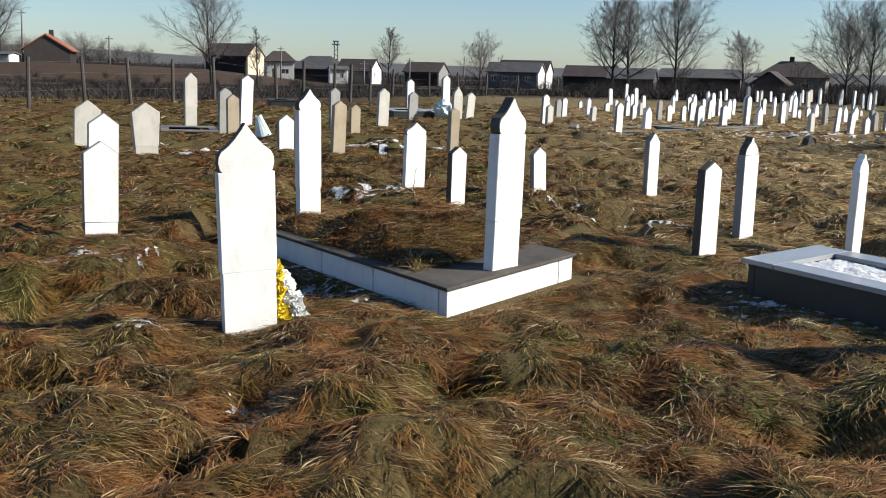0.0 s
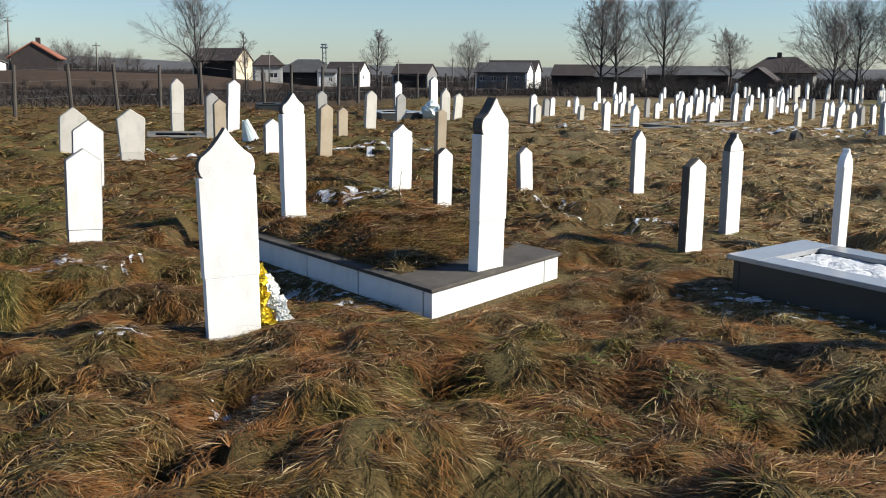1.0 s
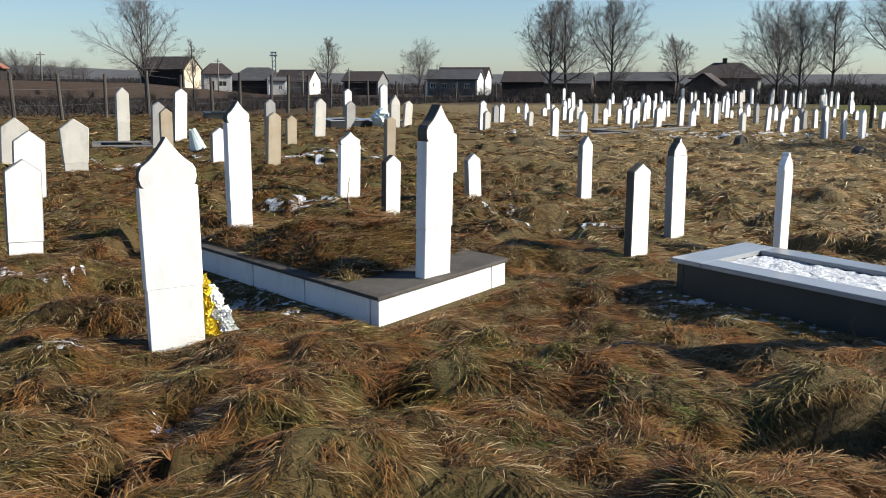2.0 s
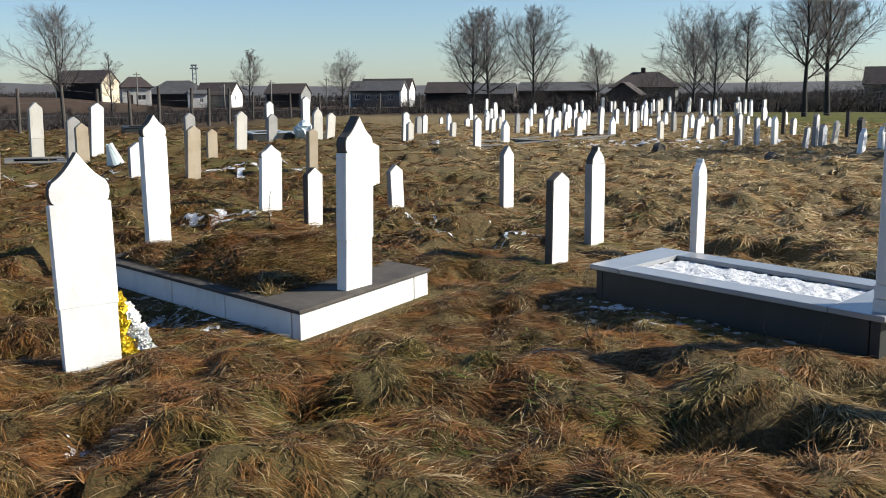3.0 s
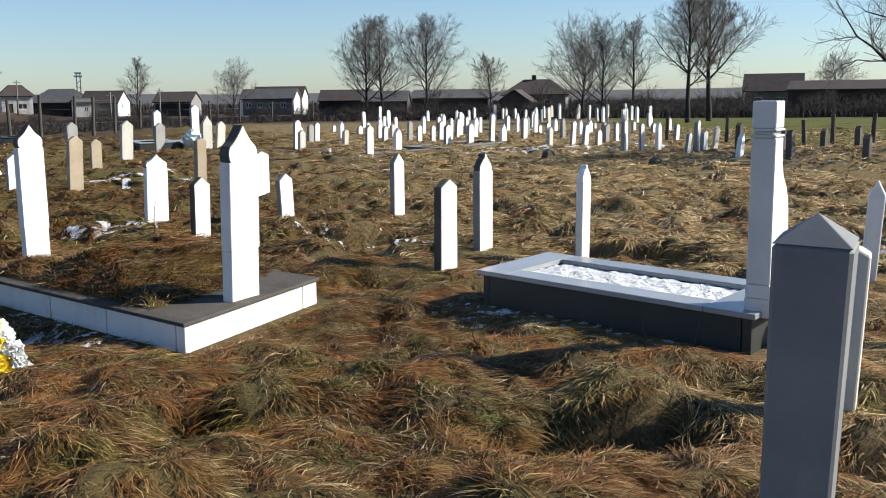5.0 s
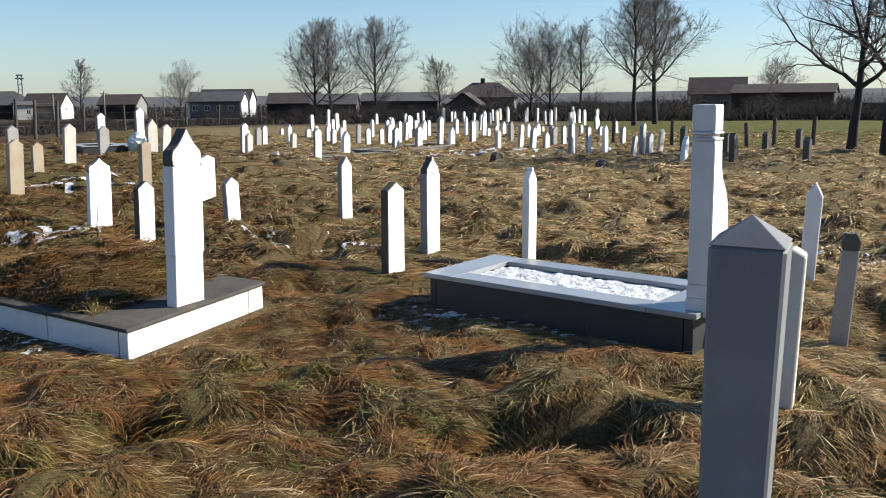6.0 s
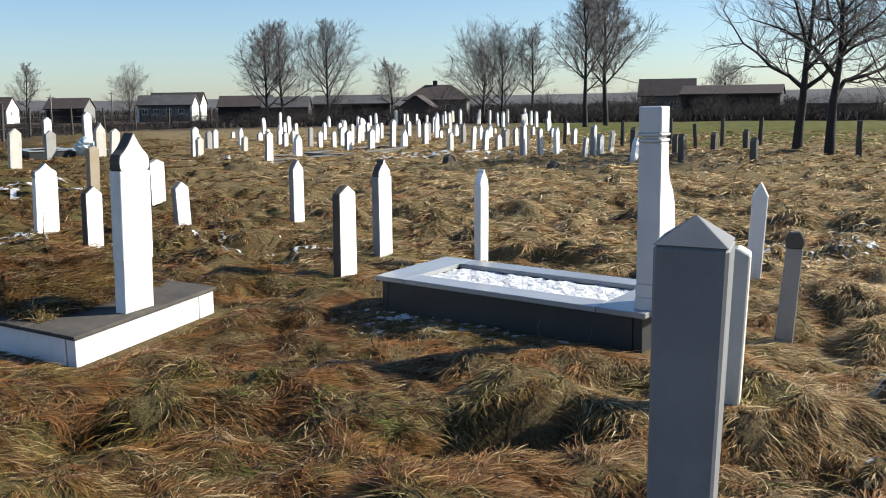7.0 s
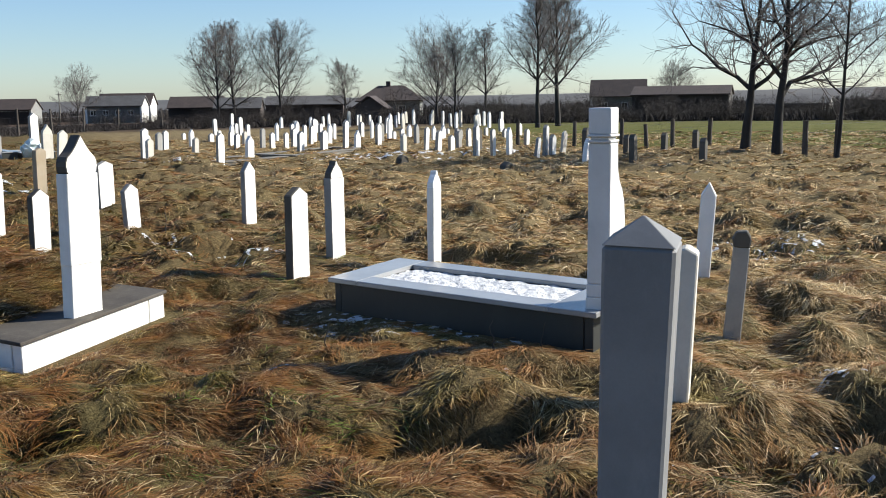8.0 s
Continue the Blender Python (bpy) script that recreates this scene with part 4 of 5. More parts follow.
def bare_tree(x, y, h, label, seed, form="spread", r=None, trunk_to=0.55, limbs=14, wide=0.5, low=0.22, twigs=5, group="bare trees", lean=0.0):
    """A leafless tree: a trunk, limbs that fork three times, and fine twigs."""
    rs = np.random.RandomState(seed)
    r = r or h * 0.022
    level = [[], [], [], []]
    starts = []

    def shoot(p, d, length, rad, lev, n, curl, rise):
        """One branch; returns the points along it."""
        pts = [(p, d, rad)]
        for k in range(n):
            d = d + rs.normal(0, curl, 3) + np.array([0, 0, rise])
            if lev == 0:
                d[:2] *= 0.8
            d = d / np.linalg.norm(d)
            q = p + d * length / n
            r2 = rad * (0.86 if lev == 0 else 0.78)
            level[min(lev, 3)].append([*p, *q, rad, r2])
            p, rad = q, r2
            pts.append((p, d, rad))
        return pts

    tall = h * (trunk_to if form != "column" else 0.92)
    trunk = shoot(np.array([0, 0, -0.2]), np.array([lean, 0.0, 1.0]), tall + 0.2, r, 0, 9, 0.05 if form != "gnarled" else 0.075, 0.05)
    for i in range(limbs):
        f = low + (1 - low) * (i + rs.rand()) / limbs
        k = min(int(f * 9), 8)
        p, d, rad = trunk[k + 1]
        a = i * 2.4 + rs.uniform(-0.4, 0.4)
        el = (0.45 + 0.75 * f) if form == "spread" else (0.62 + 0.5 * f) if form == "column" else rs.uniform(0.25, 1.05)
        dd = np.array([math.cos(a) * math.cos(el), math.sin(a) * math.cos(el), math.sin(el)])
        if form == "column":
            ln = h * wide * 1.25 * (1.1 - 0.80 * f) * rs.uniform(0.75, 1.1)
        else:
            ln = h * wide * (0.75 + 0.5 * math.sin(3.1 * f)) * rs.uniform(0.75, 1.15)
            ln = min(ln, (h - p[2]) / max(0.35, math.sin(el)) * 0.95)
        limb = shoot(p, dd, ln, max(rad * (0.62 if form != "gnarled" else 0.78), r * 0.22), 1, 6, 0.10 if form != "gnarled" else 0.30, 0.05 if form != "gnarled" else 0.10)
        for j in range(1, 7):
            for c in range(3):
                p2, d2, r2 = limb[j]
                side = np.cross(d2, rs.normal(0, 1, 3))
                side /= np.linalg.norm(side) + 1e-9
                d3 = d2 * 0.75 + side * 0.75
                d3 /= np.linalg.norm(d3)
                br = shoot(p2, d3, ln * rs.uniform(0.28, 0.5) * (1.1 - 0.07 * j), max(r2 * 0.55, 0.008), 2, 4, 0.13 if form != "gnarled" else 0.22, 0.06)
                for m in range(1, 5):
                    for q in range(twigs - 2 if m < 4 else twigs + 1):
                        p4, d4, r4 = br[m]
                        d5 = d4 * 0.8 + rs.normal(0, 0.42, 3) + np.array([0, 0, 0.12])
                        d5 /= np.linalg.norm(d5)
                        shoot(p4, d5, ln * rs.uniform(0.10, 0.22), max(r4 * 0.55, 0.0035 if h < 7.3 else 0.0065), 3, 2, 0.16, 0.04)
    g = thing("bare_tree", pose(x, y, lie1(x, y)), label, "tree", group)
    new("trunk", tubes("trunk", level[0], 9, BARK)).parent = g
    for i in range(0, len(level[1]), 6):
        new("limb", tubes("limb", level[1][i:i + 6], 5, BARK)).parent = g
    crown = new("crown", tubes("crown", level[2] + level[3], 3, TWIG))
    crown.parent = g
    tagged(crown, "fine leafless branches and twigs", kind="stuff")
    return g


SPR = "leafless broad tree with a fine grey crown"
COL = "leafless upright tree with fine rising twigs"
bare_tree(-20.58, 88.7, 8.6, "leafless tree behind the scrub at the houses", 11, "spread", limbs=16, wide=0.42, trunk_to=0.7)
bare_tree(-10.09, 181.0, 9.3, COL, 12, "column", limbs=18, wide=0.40)
bare_tree(4.97, 144.6, 7.4, SPR, 13, "spread", limbs=14, wide=0.45)
bare_tree(15.80, 95.8, 8.0, COL, 14, "column", limbs=22, wide=0.54, low=0.16)
bare_tree(18.46, 101.6, 9.1, COL, 15, "column", limbs=20, wide=0.46, low=0.16)
bare_tree(21.54, 94.7, 8.2, COL, 16, "column", limbs=22, wide=0.58, low=0.16)
bare_tree(37.67, 128.1, 7.4, "small rounded leafless tree by the barns", 17, "spread", limbs=16, wide=0.30, trunk_to=0.8, twigs=6)
bare_tree(33.72, 84.8, 7.8, SPR, 18, "spread", limbs=18, wide=0.52, trunk_to=0.5)
bare_tree(42.74, 94.1, 8.7, COL, 19, "column", limbs=18, wide=0.36)
bare_tree(25.33, 48.65, 6.6, "dark leafless tree at the edge of the cemetery", 20, "column", limbs=22, wide=0.42, r=0.16, low=0.28)
bare_tree(28.05, 51.36, 7.9, "tall dark leafless tree at the edge of the cemetery", 21, "column", limbs=26, wide=0.46, r=0.18, low=0.28, twigs=6)
bare_tree(21.92, 52.26, 5.2, "leafless bushy tree at the edge of the cemetery", 27, "spread", limbs=16, wide=0.42, r=0.09, trunk_to=0.7)
bare_tree(17.22, 21.15, 6.4, "gnarled leafless fruit tree on the meadow", 22, "gnarled", limbs=11, wide=0.42, r=0.16, trunk_to=0.62, low=0.34, twigs=4)
bare_tree(17.19, 19.89, 6.6, "gnarled leafless fruit tree with a leaning trunk", 23, "gnarled", limbs=10, wide=0.42, r=0.15, trunk_to=0.66, low=0.32, twigs=4, lean=-0.04)
bare_tree(16.93, 17.59, 5.2, "slender leafless tree on the meadow", 24, "column", limbs=14, wide=0.34, r=0.06)
bare_tree(83.6, 119.5, 8.2, "rounded leafless tree behind the barns", 25, "spread", limbs=18, wide=0.40, trunk_to=0.6)
bare_tree(-65.1, 148.2, 12.5, "leafless tree beside the red-roofed house", 26, "column", limbs=20, wide=0.40)
bare_tree(-15.93, 85.6, 4.8, "thin leafless young tree at the scrub", 28, "column", limbs=14, wide=0.3)


# ---- houses ----
def window(parent, m, w, h):
    bm = bmesh.new()
    for x0, x1, z0, z1 in ((-w / 2, w / 2, 0, 0.07), (-w / 2, w / 2, h - 0.07, h), (-w / 2, -w / 2 + 0.07, 0.07, h - 0.07), (w / 2 - 0.07, w / 2, 0.07, h - 0.07), (-0.03, 0.03, 0.07, h - 0.07)):
        box(bm, x0, x1, -0.05, 0.04, z0, z1, 0)
    f = part("window_frame", bm, RENDER_WHITE, parent, m=m)
    bm = bmesh.new()
    box(bm, -w / 2 + 0.06, w / 2 - 0.06, -0.02, 0.02, 0.06, h - 0.06, 0)
    part("pane", bm, GLASS, f)


def house(x, y, turn, length, width, eaves, ridge, label, wall=RENDER_GREY, gable=None, roof=ROOF_BROWN, windows=(), doors=(), hip=0.0, chimney=None, z=None, name="house", side_windows=()):
    """A house with its ridge along its own x. windows, doors: places along the front wall as (x, sill, width, height)."""
    z = lie1(x, y) - 0.1 if z is None else z
    g = thing(name, pose(x, y, z, 0, 0, turn), label, name.replace("_", " "))
    L, W, t = length / 2, width / 2, 0.3
    bm = bmesh.new()
    # the front wall, pierced by its openings
    holes = [(a - w / 2, a + w / 2, s, s + h) for a, s, w, h in (*windows, *doors)]
    xs = sorted({-L, L, *[k for q in holes for k in q[:2]]})
    zs = sorted({-0.8, eaves, *[k for q in holes for k in q[2:]]})
    vert = {}
    for xa, xb in zip(xs, xs[1:]):
        for za, zb in zip(zs, zs[1:]):
            mx, mz = (xa + xb) / 2, (za + zb) / 2
            if any(q[0] < mx < q[1] and q[2] < mz < q[3] for q in holes):
                continue
            corner = ((xa, za), (xb, za), (xb, zb), (xa, zb))
            for k in corner:
                if k not in vert:
                    vert[k] = bm.verts.new((k[0], -W, k[1]))
            bm.faces.new([vert[k] for k in corner])
    bmesh.ops.solidify(bm, geom=bm.faces[:], thickness=-t)
    part("front_wall", bm, wall, g)
    bm = bmesh.new()
    box(bm, -L, L, W - t, W, -0.8, eaves, 0)
    part("back_wall", bm, wall, g)
    for s in (-1, 1):
        bm = bmesh.new()
        top = ridge - 0.12 if not hip else eaves
        pts = [(-W + t, -0.8), (W - t, -0.8), (W - t, eaves)] + ([(0, top)] if not hip else []) + [(-W + t, eaves)]
        if not hip:
            pts = [(-W + 0.01, -0.8), (W - 0.01, -0.8), (W - 0.01, eaves - 0.02), (0, top), (-W + 0.01, eaves - 0.02)]
        prism(bm, pts, -t / 2, t / 2, 0)
        bm.transform(pose(s * (L + (t / 2 + 0.01 if not hip else -t / 2)), 0, 0, 0, 0, 90))
        ob = part("gable_wall", bm, gable or wall, g)
        if s == 1:
            for a, sill, w, h in side_windows:
                window(ob, pose(L + t + 0.02, a, sill, 0, 0, 90), w, h)
    o, drop = 0.45, 0.45 * (ridge - eaves) / W
    for s in (-1, 1):
        bm = bmesh.new()
        q = [(-L - 0.5, s * (W + o), eaves - drop), (L + 0.5, s * (W + o), eaves - drop), (L + 0.5 - hip, 0, ridge), (-L - 0.5 + hip, 0, ridge)]
        v = [bm.verts.new(k) for k in q]
        bm.faces.new(v)
        bmesh.ops.recalc_face_normals(bm, faces=bm.faces)
        bmesh.ops.solidify(bm, geom=bm.faces[:], thickness=0.16)
        part("roof_slope", bm, roof, g)
    if hip:
        for s in (-1, 1):
            bm = bmesh.new()
            v = [bm.verts.new(k) for k in ((s * (L + 0.5), -W - o, eaves - drop), (s * (L + 0.5), W + o, eaves - drop), (s * (L + 0.5 - hip), 0, ridge))]
            bm.faces.new(v)
            bmesh.ops.solidify(bm, geom=bm.faces[:], thickness=0.16)
            part("roof_hip", bm, roof, g)
    for a, s, w, h in windows:
        window(g, pose(a, -W + 0.12, s), w, h)
    for a, s, w, h in doors:
        bm = bmesh.new()
        box(bm, a - w / 2, a + w / 2, -W + 0.1, -W + 0.16, s, s + h, 0)
        part("door", bm, BARNWOOD, g)
    if chimney is not None:
        bm = bmesh.new()
        box(bm, chimney - 0.3, chimney + 0.3, -0.3, 0.3, ridge - 0.6, ridge + 0.75, 0.02)
        part("chimney", bm, BRICKWALL, g)
    return g


W4 = [(-3.1, 1.3, 0.9, 0.8), (-1.2, 1.3, 0.9, 0.8), (0.7, 1.3, 0.9, 0.8), (2.6, 1.3, 0.9, 0.8)]
house(-55.71, 143.0, 104, 7.0, 6.0, 2.16, 4.04, "grey gabled house with a red clay tile roof", BRICKWALL, BRICKWALL, ROOF_RED, chimney=1.5)
house(-60.9, 136.4, -2, 5.0, 3.0, 1.13, 1.41, "low white outbuilding beside the red-roofed house", RENDER_WHITE, RENDER_WHITE, ROOF_GREY, name="shed")
house(-40.92, 196.2, -20, 9.0, 6.0, 3.48, 5.56, "long brown-roofed house with a sunlit cream gable", BRICKWALL, RENDER_CREAM, ROOF_BROWN, side_windows=((0.0, 2.9, 0.7, 0.8),))
house(-33.50, 204.1, 14, 5.4, 6.0, 3.48, 5.26, "small dark-roofed house with a bright white wall", RENDER_WHITE, RENDER_WHITE, ROOF_BROWN, [(0.9, 0.9, 1.5, 1.0)], [(-1.2, 0.0, 0.9, 1.9)], hip=2.0)
house(-26.98, 218.0, -16, 10.5, 8.0, 3.10, 5.56, "grey-roofed house behind the hedge", BRICKWALL, RENDER_GREY, ROOF_GREY, hip=3.2)
house(-21.88, 206.9, 14, 3.0, 3.0, 3.10, 3.67, "small bright white annexe between two houses", RENDER_WHITE, RENDER_WHITE, ROOF_GREY, [(0.5, 1.2, 0.7, 0.8)], name="shed")
house(-18.03, 211.7, -18, 7.0, 6.0, 2.91, 5.08, "dark brown-roofed house with a pale gable", RENDER_GREY, RENDER_WHITE, ROOF_BROWN, side_windows=((-0.8, 1.6, 0.7, 0.9),))
house(-3.43, 182.0, -18, 6.0, 5.5, 2.82, 4.32, "dark brown house with a low pitched roof", BRICKWALL, RENDER_GREY, ROOF_BROWN)
house(11.39, 163.4, -20, 8.0, 4.0, 3.01, 4.28, "long grey house with four windows and a white gable", RENDER_GREY, RENDER_WHITE, ROOF_GREY, W4)
house(13.40, 168.5, -20, 7.6, 4.0, 3.10, 4.61, "second white-gabled wing behind the long grey house", RENDER_GREY, RENDER_WHITE, ROOF_BROWN)
house(22.64, 156.2, -18, 7.2, 5.0, 2.54, 3.95, "long dark barn with a low roof", BARNWOOD, BARNWOOD, ROOF_BROWN, name="barn")
house(27.70, 149.3, -18, 6.0, 4.5, 2.26, 3.57, "dark board shed beside the barn", BARNWOOD, BRICKWALL, ROOF_GREY, doors=[(0.5, 0, 2.2, 1.8)], name="shed")
house(38.76, 152.9, -20, 11.2, 5.5, 2.54, 3.67, "long low barn with a grey sheet roof and open bays", BARNWOOD, BRICKWALL, ROOF_GREY, doors=[(-3.4, 0, 2.0, 2.0), (0.2, 0, 2.2, 2.0), (3.6, 0, 2.0, 2.0)], name="barn")
house(47.50, 137.6, -24, 8.6, 7.5, 2.82, 4.70, "dark house with a hipped brown roof", RENDER_GREY, RENDER_GREY, ROOF_BROWN, [(-2.2, 0.9, 1.0, 1.1), (1.8, 0.9, 1.0, 1.1)], hip=2.9, chimney=-0.4)
house(39.32, 121.4, 62, 4.0, 3.4, 1.79, 3.01, "small dark gabled shed before the hipped house", BARNWOOD, BARNWOOD, ROOF_BROWN, name="shed")
house(83.5, 134.3, -34, 7.6, 6.5, 3.20, 5.45, "dark two-storey house with a small lit gable", RENDER_GREY, RENDER_WHITE, ROOF_BROWN, [(-2.0, 1.0, 1.0, 1.1), (1.0, 1.0, 1.0, 1.1)])
house(77.4, 109.0, -42, 11.4, 6.0, 2.82, 3.76, "long dark barn with a flat-pitched roof", BARNWOOD, BARNWOOD, ROOF_BROWN, name="barn")
house(73.1, 83.7, -50, 7.0, 4.5, 1.41, 2.07, "low pale-roofed shed beyond the meadow", BARNWOOD, RENDER_WHITE, ROOF_GREY, name="shed")
house(67.1, 59.57, -56, 9.0, 5.0, 1.79, 2.63, "dark shed beyond the meadow", BARNWOOD, BARNWOOD, ROOF_BROWN, name="shed")


def mast():
    g = thing("lattice_mast", pose(-25.99, 240.4, lie1(-25.99, 240.4)), "steel lattice mast with antennas beyond the houses", "mast")
    h = 9.6
    for sx in (-1, 1):
        for sy in (-1, 1):
            bm = bmesh.new()
            box(bm, sx * 0.4 - 0.07, sx * 0.4 + 0.07, sy * 0.4 - 0.07, sy * 0.4 + 0.07, -0.3, h, 0)
            part("leg", bm, STEEL, g)
    for k in range(8):
        for s in (-1, 1):
            bm = bmesh.new()
            bmesh.ops.create_cube(bm, size=1, matrix=pose(0, s * 0.4, 0.6 + k * 1.15, 0, 35 if k % 2 else -35) @ Matrix.Diagonal((0.95, 0.08, 0.08, 1)))
            part("brace", bm, STEEL, g)
    for k, zz in enumerate((8.6, 9.3)):
        bm = bmesh.new()
        box(bm, -0.9 + 0.2 * k, 0.9 - 0.2 * k, -0.5, 0.5, zz, zz + 0.35, 0.03)
        part("antenna_ring", bm, STEEL, g)


mast()


def utility_pole(x, y, h):
    g = thing("utility_pole", pose(x, y, lie1(x, y), 0, 1, 10), "pale concrete utility pole with a short crossarm", "utility pole", "utility poles")
    bm = bmesh.new()
    bmesh.ops.create_cone(bm, cap_ends=True, segments=10, radius1=0.16, radius2=0.10, depth=h + 0.4)
    bmesh.ops.translate(bm, vec=(0, 0, h / 2 - 0.2), verts=bm.verts)
    part("pole", bm, CONCRETE, g, smooth=True)
    bm = bmesh.new()
    box(bm, -0.6, 0.6, -0.05, 0.05, h - 0.5, h - 0.38, 0.01)
    part("crossarm", bm, CONCRETE, g)


for x, y, h in ((-6.03, 170.0, 4.6), (-61.2, 146.6, 7.6), (-51.85, 156.2, 4.5), (-11.94, 148.3, 3.6), (3.66, 200.4, 5.8), (-29.80, 183.1, 6.0)):
    utility_pole(x, y, h)


# ---- scrub, hedges, woods ----
def brush(name, x, y, h, w, rs, mat, label, spread=0.35):
    """Upright dry stems, each a thin tapered blade."""
    k = len(x)
    a = rs.uniform(0, 6.283, k)
    z = lie(x, y) - 0.1
    p = np.stack([x, y, z], 1)
    tip = p + np.stack([rs.normal(0, spread, k) * h, rs.normal(0, spread, k) * h, h * rs.uniform(0.75, 1.0, k)], 1)
    mid = p * 0.45 + tip * 0.55 + np.stack([rs.normal(0, 0.05, k), rs.normal(0, 0.05, k), 0 * h], 1) * h[:, None]
    s = np.stack([np.cos(a), np.sin(a), 0 * a], 1) * (w * 0.5)[:, None]
    v = np.stack([p - s, p + s, mid - s * 0.8, mid + s * 0.8, tip], 1).reshape(-1, 3)
    b = (np.arange(k) * 5)[:, None, None]
    f = (b + np.array([[0, 1, 3], [0, 3, 2], [2, 3, 4]])[None]).reshape(-1, 3)
    tagged(new(name, mesh_from(name, v, f, mat)), label, "scrub", kind="stuff")


def scrublands():
    rs = np.random.RandomState(40)
    # behind the fence
    k = 40000
    t = rs.rand(k)
    u = rs.rand(k) ** 1.3
    fx, fy = np.interp(t, [0, 0.3, 0.55, 0.8, 1], [-40, -12.0, -5.0, -0.8, 9]), np.interp(t, [0, 0.3, 0.55, 0.8, 1], [24, 38, 48, 60.5, 80])
    x, y = fx + u * -16 + rs.normal(0, 0.5, k), fy + u * 36 + rs.normal(0, 0.5, k) + 0.5
    brush("scrub", x, y, rs.uniform(0.15, 0.62, k) * (0.5 + vnoise(x, y, 4, 21)), rs.uniform(0.02, 0.05, k), rs, BRUSH, "brown dead weeds and scrub behind the fence", 0.9)
    # hedge in front of the houses, higher and denser towards the meadow
    k = 110000
    deg = np.where(rs.rand(k) < 0.4, rs.uniform(-37, 10, k), rs.uniform(10, 55, k))
    a, d = np.radians(deg), rs.uniform(75, 104, k)
    x, y = d * np.sin(a), d * np.cos(a)
    hh = np.interp(deg, [-37, -10, 3.4, 15.2, 27, 55], [0.3, 0.4, 0.6, 0.75, 0.85, 0.9]) * (0.45 + 0.8 * vnoise(x, y, 5, 22)) * rs.uniform(0.35, 1.05, k)
    brush("hedge", x, y, hh, rs.uniform(0.03, 0.09, k), rs, BRUSH, "dark leafless hedge and brushwood before the houses", 0.4)
    k = 50000
    a = np.radians(rs.uniform(-39, 57, k))
    d = rs.uniform(228, 285, k)
    x, y = d * np.sin(a), d * np.cos(a)
    hh = (0.6 + 2.0 * vnoise(x, y, 14, 23)) * rs.uniform(0.3, 1.1, k)
    brush("far_hedge", x, y, hh, rs.uniform(0.06, 0.16, k), rs, BRUSH, "distant dark leafless brushwood between the houses", 0.7)


scrublands()


def shrub(x, y, h, seed):
    """A leafless bush: many stems that fan out and fork."""
    rs = np.random.RandomState(seed)
    segs = []
    for i in range(34):
        a, lean = rs.uniform(0, 6.283), rs.uniform(0.05, 0.75)
        d = np.array([math.cos(a) * lean, math.sin(a) * lean, 1.0])
        p, r = np.array([rs.normal(0, 0.25), rs.normal(0, 0.25), -0.1]), 0.022
        ln = h * rs.uniform(0.6, 1.05)
        for k in range(5):
            d = d + rs.normal(0, 0.16, 3)
            d /= np.linalg.norm(d)
            q = p + d * ln / 5
            segs.append([*p, *q, r, r * 0.75])
            p, r = q, r * 0.75
            for c in range(3):
                e = d + rs.normal(0, 0.6, 3)
                e /= np.linalg.norm(e)
                m = p + e * ln * rs.uniform(0.12, 0.28)
                segs.append([*p, *m, r * 0.7, 0.006])
                w = e + rs.normal(0, 0.5, 3)
                segs.append([*m, *(m + w * ln * 0.10), 0.008, 0.004])
    g = thing("shrub", pose(x, y, lie1(x, y)), "dark leafless bush in the hedge before the houses", "shrub", "hedge bushes")
    stems = new("brushwood", tubes("brushwood", segs, 3, BRUSH))
    stems.parent = g
    tagged(stems, kind="stuff")
    return g


def bushes():
    rs = random.Random(12)
    first = [shrub(18 + 9 * i, 76, 2.6, 90 + i) for i in range(4)]
    for i in range(300):
        deg = -30 + 84 * (i / 300) + rs.uniform(-0.5, 0.5)
        if deg < 5 and i % 3:
            continue
        d = rs.uniform(70, 111)
        x, y = d * math.sin(radians(deg)), d * math.cos(radians(deg))
        s = float(np.interp(deg, [-34, -7, 5, 17, 28.5, 55], [0.30, 0.35, 0.42, 0.50, 0.60, 0.62])) * rs.uniform(0.6, 1.25)
        t = copy_thing(first[i % 4], pose(x, y, lie1(x, y), 0, 0, rs.uniform(0, 360)))
        t.scale = (s * 1.3, s * 1.3, s)


bushes()


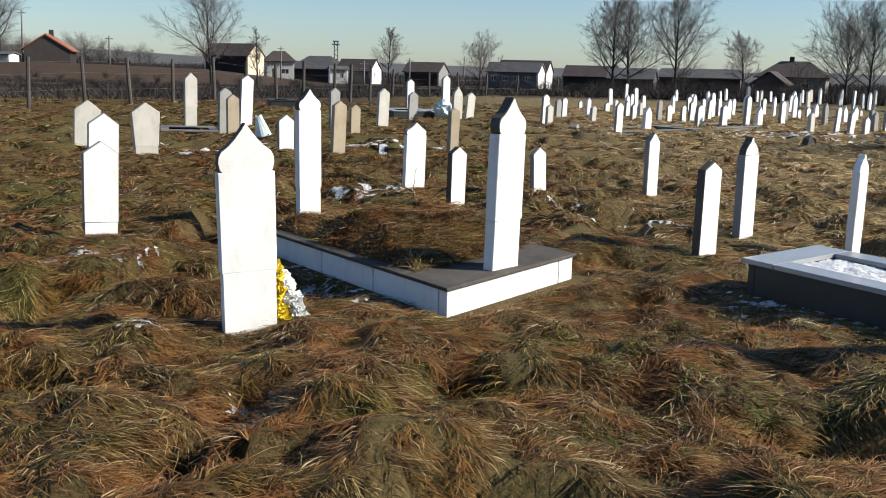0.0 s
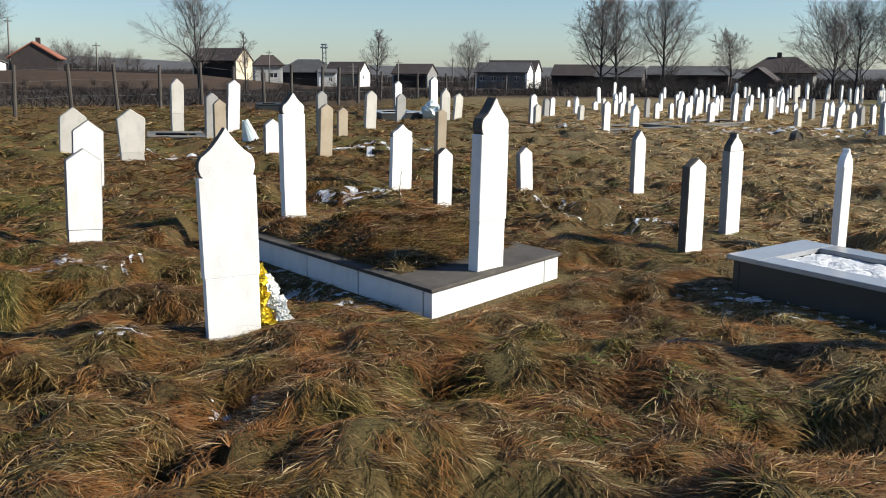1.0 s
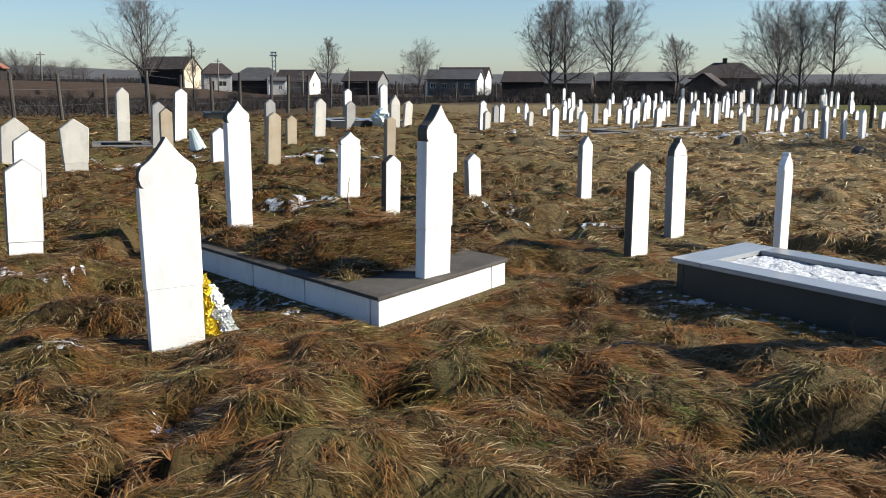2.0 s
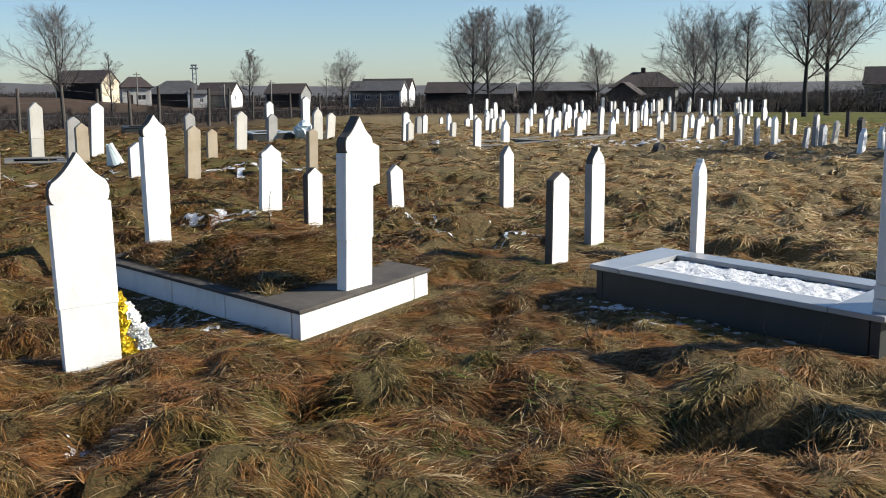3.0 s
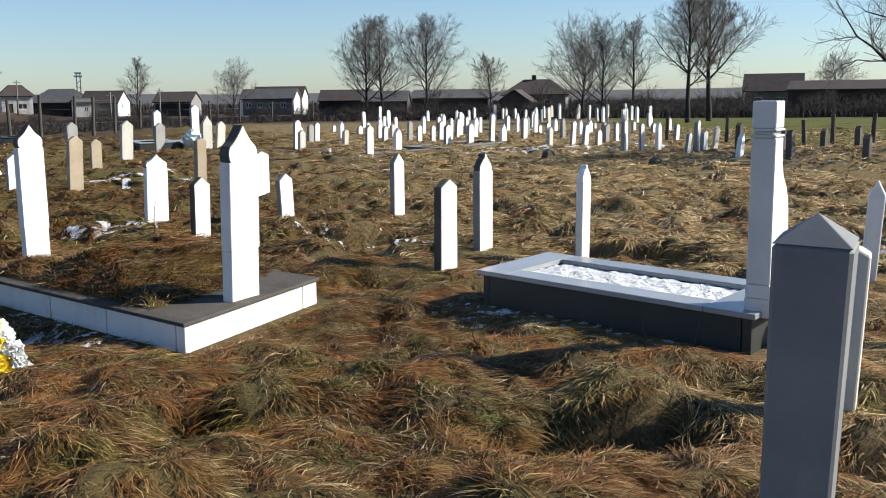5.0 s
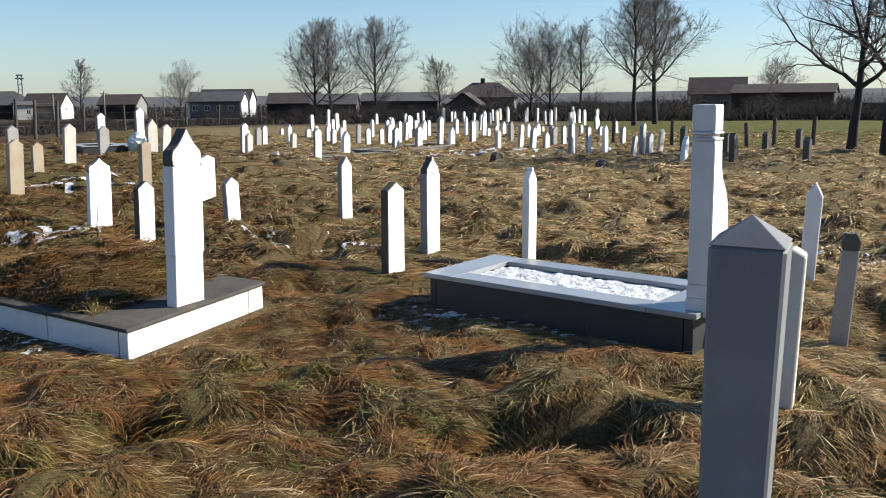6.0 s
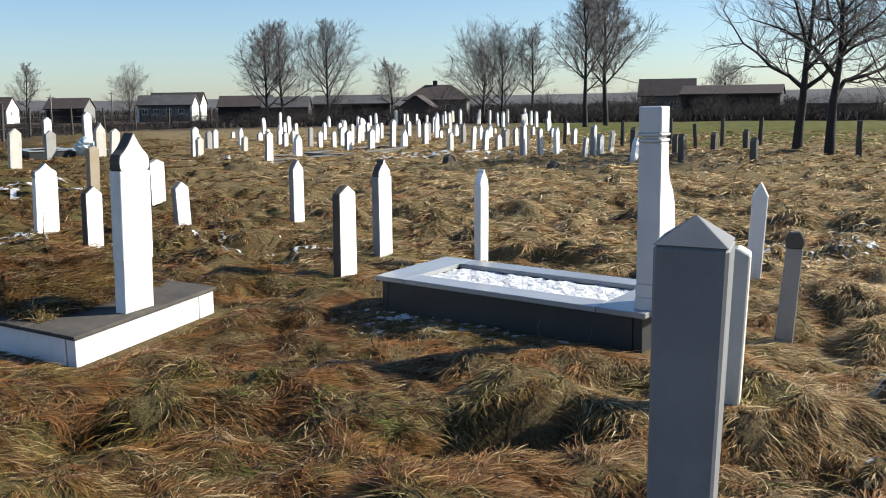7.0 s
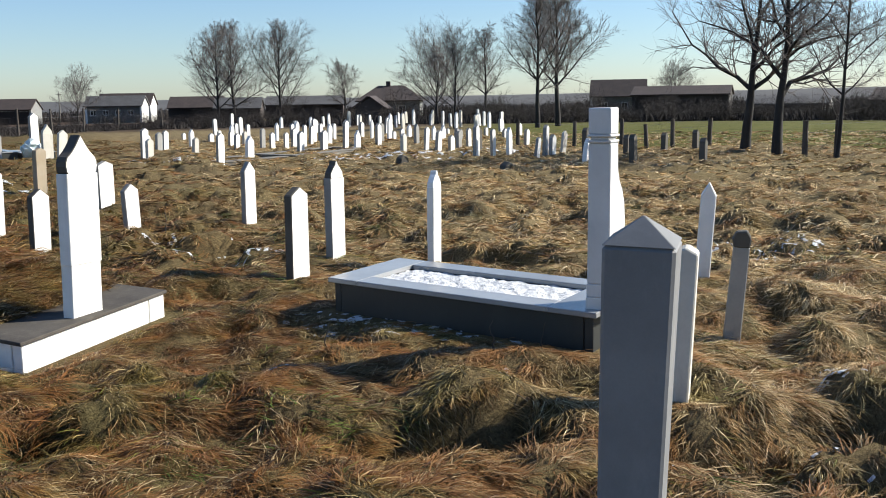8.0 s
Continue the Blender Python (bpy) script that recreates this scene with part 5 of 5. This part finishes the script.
def far_woods():
    rs = np.random.RandomState(50)
    k = 40000
    a = np.radians(np.where(rs.rand(k) < 0.6, rs.uniform(-42, -17.6, k), rs.uniform(-17.6, 60, k)))
    d = rs.uniform(400, 508, k)
    x, y = d * np.sin(a), d * np.cos(a)
    deg = np.degrees(a)
    hh = np.interp(deg, [-42, -27, -21, -17, -12, 0, 25, 42, 60], [7, 6, 6, 4, 3, 3, 3, 5, 6]) * (0.65 + 0.6 * vnoise(x, y, 16, 24)) * rs.uniform(0.3, 1.05, k)
    brush("far_woods", x, y, hh + 1.0, rs.uniform(0.15, 0.45, k), rs, BRUSH, "hazy bare woods on the low hills far off", 0.25)
    # low hills
    az = np.radians(np.linspace(-75, 95, 120))
    base = np.interp(np.degrees(az), [-75, -34, -22, -12.6, 0, 25, 42, 95], [13, 11, 8, 3.5, 1.5, 1.5, 3.0, 4]) + 2.0 * vnoise(np.degrees(az), 0 * az, 7, 25)
    v, f = [], []
    for i, (q, hz) in enumerate(zip(az, base)):
        for dd, zz in ((520, -8), (570, hz * 0.75), (655, hz), (850, -8)):
            v.append((dd * math.sin(q), dd * math.cos(q), zz))
        if i:
            for j in range(3):
                b = 4 * (i - 1) + j
                f.append((b, b + 4, b + 5, b + 1))
    tagged(new("backdrop_hills", mesh_from("backdrop_hills", np.array(v), np.array(f), HILL)), "low hazy hills on the horizon", "hills", kind="structure")


far_woods()


def hill_trees():
    """A straggling wood behind the red-roofed house."""
    rs = random.Random(8)
    first = bare_tree(-150, 320, 13.5, "leafless tree in the wood behind the houses", 70, "spread", limbs=16, wide=0.4, trunk_to=0.6, group="trees of the far wood")
    for i in range(34):
        az, d = radians(-36 + i * 0.6 + rs.uniform(-0.4, 0.4)), rs.uniform(290, 400)
        x, y, s = d * math.sin(az), d * math.cos(az), rs.uniform(0.55, 1.1) * (1.0 if i < 24 else 0.7)
        t = copy_thing(first, pose(x, y, lie1(x, y) + 0.6, 0, 0, rs.uniform(0, 360)))
        t.scale = (s * 1.1, s * 1.1, s)


hill_trees()


# ---- the grass itself ----
def tufted(rs, k, each, r0, r1, loose):
    """Blade roots gathered in tufts, with each tuft's own turn and rise."""
    cx, cy = fan(rs, k // each, r0, r1)
    ok = (rs.rand(len(cx)) < 0.62 + 0.6 * vnoise(cx, cy, 0.5, 31)) & ~on_grave(cx, cy)
    cx, cy = cx[ok], cy[ok]
    n = len(cx)
    i = np.repeat(np.arange(n), each)
    x, y = cx[i] + rs.normal(0, loose, n * each), cy[i] + rs.normal(0, loose, n * each)
    turn, rise, big = rs.normal(0, 0.55, n)[i], rs.uniform(-12, 18, n)[i], rs.uniform(0.55, 1.25, n)[i]
    ok = ~on_grave(x, y)
    return x[ok], y[ok], turn[ok], rise[ok], big[ok]


def field():
    rs = np.random.RandomState(60)
    jobs = (("near_grass", 350000, 24, 2.2, 9.0, 0.18, 0.0046, 3, 0.022), ("middle_grass", 210000, 16, 9.0, 18.0, 0.24, 0.012, 2, 0.035), ("far_grass", 160000, 10, 18.0, 40.0, 0.27, 0.026, 2, 0.06))
    for name, k, each, r0, r1, ln, wd, segs, loose in jobs:
        x, y, turn, rise, big = tufted(rs, k, each, r0, r1, loose)
        n = len(x)
        blades(name, x, y, ln * big * rs.uniform(0.6, 1.2, n), wd * rs.uniform(0.6, 1.4, n), segs, GRASS, rs, "long matted brown winter grass combed over in tufts", turn=turn, rise=rise)
    # the field round and behind the viewpoint
    x, y = fan(rs, 45000, 0.2, 5.5, 52, 331)
    n = len(x)
    blades("side_grass", x, y, 0.2 * rs.uniform(0.6, 1.2, n), 0.009 * rs.uniform(0.6, 1.4, n), 2, GRASS, rs, "long matted brown winter grass round the path", turn=rs.normal(0, 0.5, n))
    x, y = fan(rs, 9000, 0.2, 2.5)
    n = len(x)
    blades("foot_grass", x, y, 0.16 * rs.uniform(0.6, 1.2, n), 0.006 * rs.uniform(0.6, 1.4, n), 2, GRASS, rs, "matted brown winter grass before the path", turn=rs.normal(0, 0.5, n))
    # greener tufts
    k = 60000
    x, y = fan(rs, k, 2.4, 14.0)
    ok = (~on_grave(x, y)) & (vnoise(x, y, 0.8, 33) * vnoise(x, y, 0.25, 34) > 0.35)
    x, y = x[ok], y[ok]
    n = len(x)
    blades("green_tufts", x, y, 0.16 * rs.uniform(0.5, 1.2, n), 0.007 * rs.uniform(0.7, 1.3, n), 3, GREENGRASS, rs, "fresh green grass tufts among the dead grass", 0.6)


field()


def mound(p, q, a, b, x, y):
    """Height of the overgrown earth in the white-walled grave."""
    f, g = (p - 0.10) / (a - 0.20), (q - 0.46) / (b - 0.62)
    edge = np.clip(5 * np.minimum(np.minimum(f, 1 - f), np.minimum(g, 1 - g)), 0, 1)
    return 0.150 + edge * (0.05 + 0.17 * vnoise(x, y, 0.42, 41) + 0.07 * vnoise(x, y, 0.16, 42))


def grave_grass():
    """Earth and weeds in the white-walled grave."""
    rs = np.random.RandomState(61)
    o, u, v, a, b = GRAVES[0]
    u, v = np.array(Vector(u).normalized()), np.array(Vector(v).normalized())
    at = lambda p, q: (o[0] + p * u[0] + q * v[0], o[1] + p * u[1] + q * v[1])
    pp, qq = np.meshgrid(np.linspace(0.10, a - 0.10, 34), np.linspace(0.46, b - 0.16, 48))
    x, y = at(pp, qq)
    j = (np.arange(47)[:, None] * 34 + np.arange(33)[None]).ravel()
    me = mesh_from("grave_earth", np.stack([x, y, mound(pp, qq, a, b, x, y) + 0.022], -1).reshape(-1, 3), np.stack([j, j + 1, j + 35, j + 34], 1), GROUND)
    tagged(new("grave_earth", me), "mounded earth and thatch filling the white-walled grave", "earth", kind="stuff")
    k = 17000
    p, q = rs.uniform(0.10, a - 0.10, k), rs.uniform(0.46, b - 0.16, k)
    x, y = at(p, q)
    ok = rs.rand(k) < 0.45 + 0.8 * vnoise(x, y, 0.22, 43)
    p, q, x, y = p[ok], q[ok], x[ok], y[ok]
    k = len(x)
    ob = blades("grave_grass", x, y, 0.17 * rs.uniform(0.4, 1.3, k), 0.006 * rs.uniform(0.6, 1.3, k), 3, GRASS, rs, "dead weeds and grass growing on the grave mound", 0.8, turn=rs.normal(0, 0.8, k), rise=rs.uniform(-5, 25, k))
    co = np.zeros(len(ob.data.vertices) * 3, np.float32)
    ob.data.vertices.foreach_get("co", co)
    co = co.reshape(-1, 3)
    co[:, 2] += np.repeat(mound(p, q, a, b, x, y) + 0.03 - lie(x, y), 7)
    ob.data.vertices.foreach_set("co", co.ravel())


grave_grass()
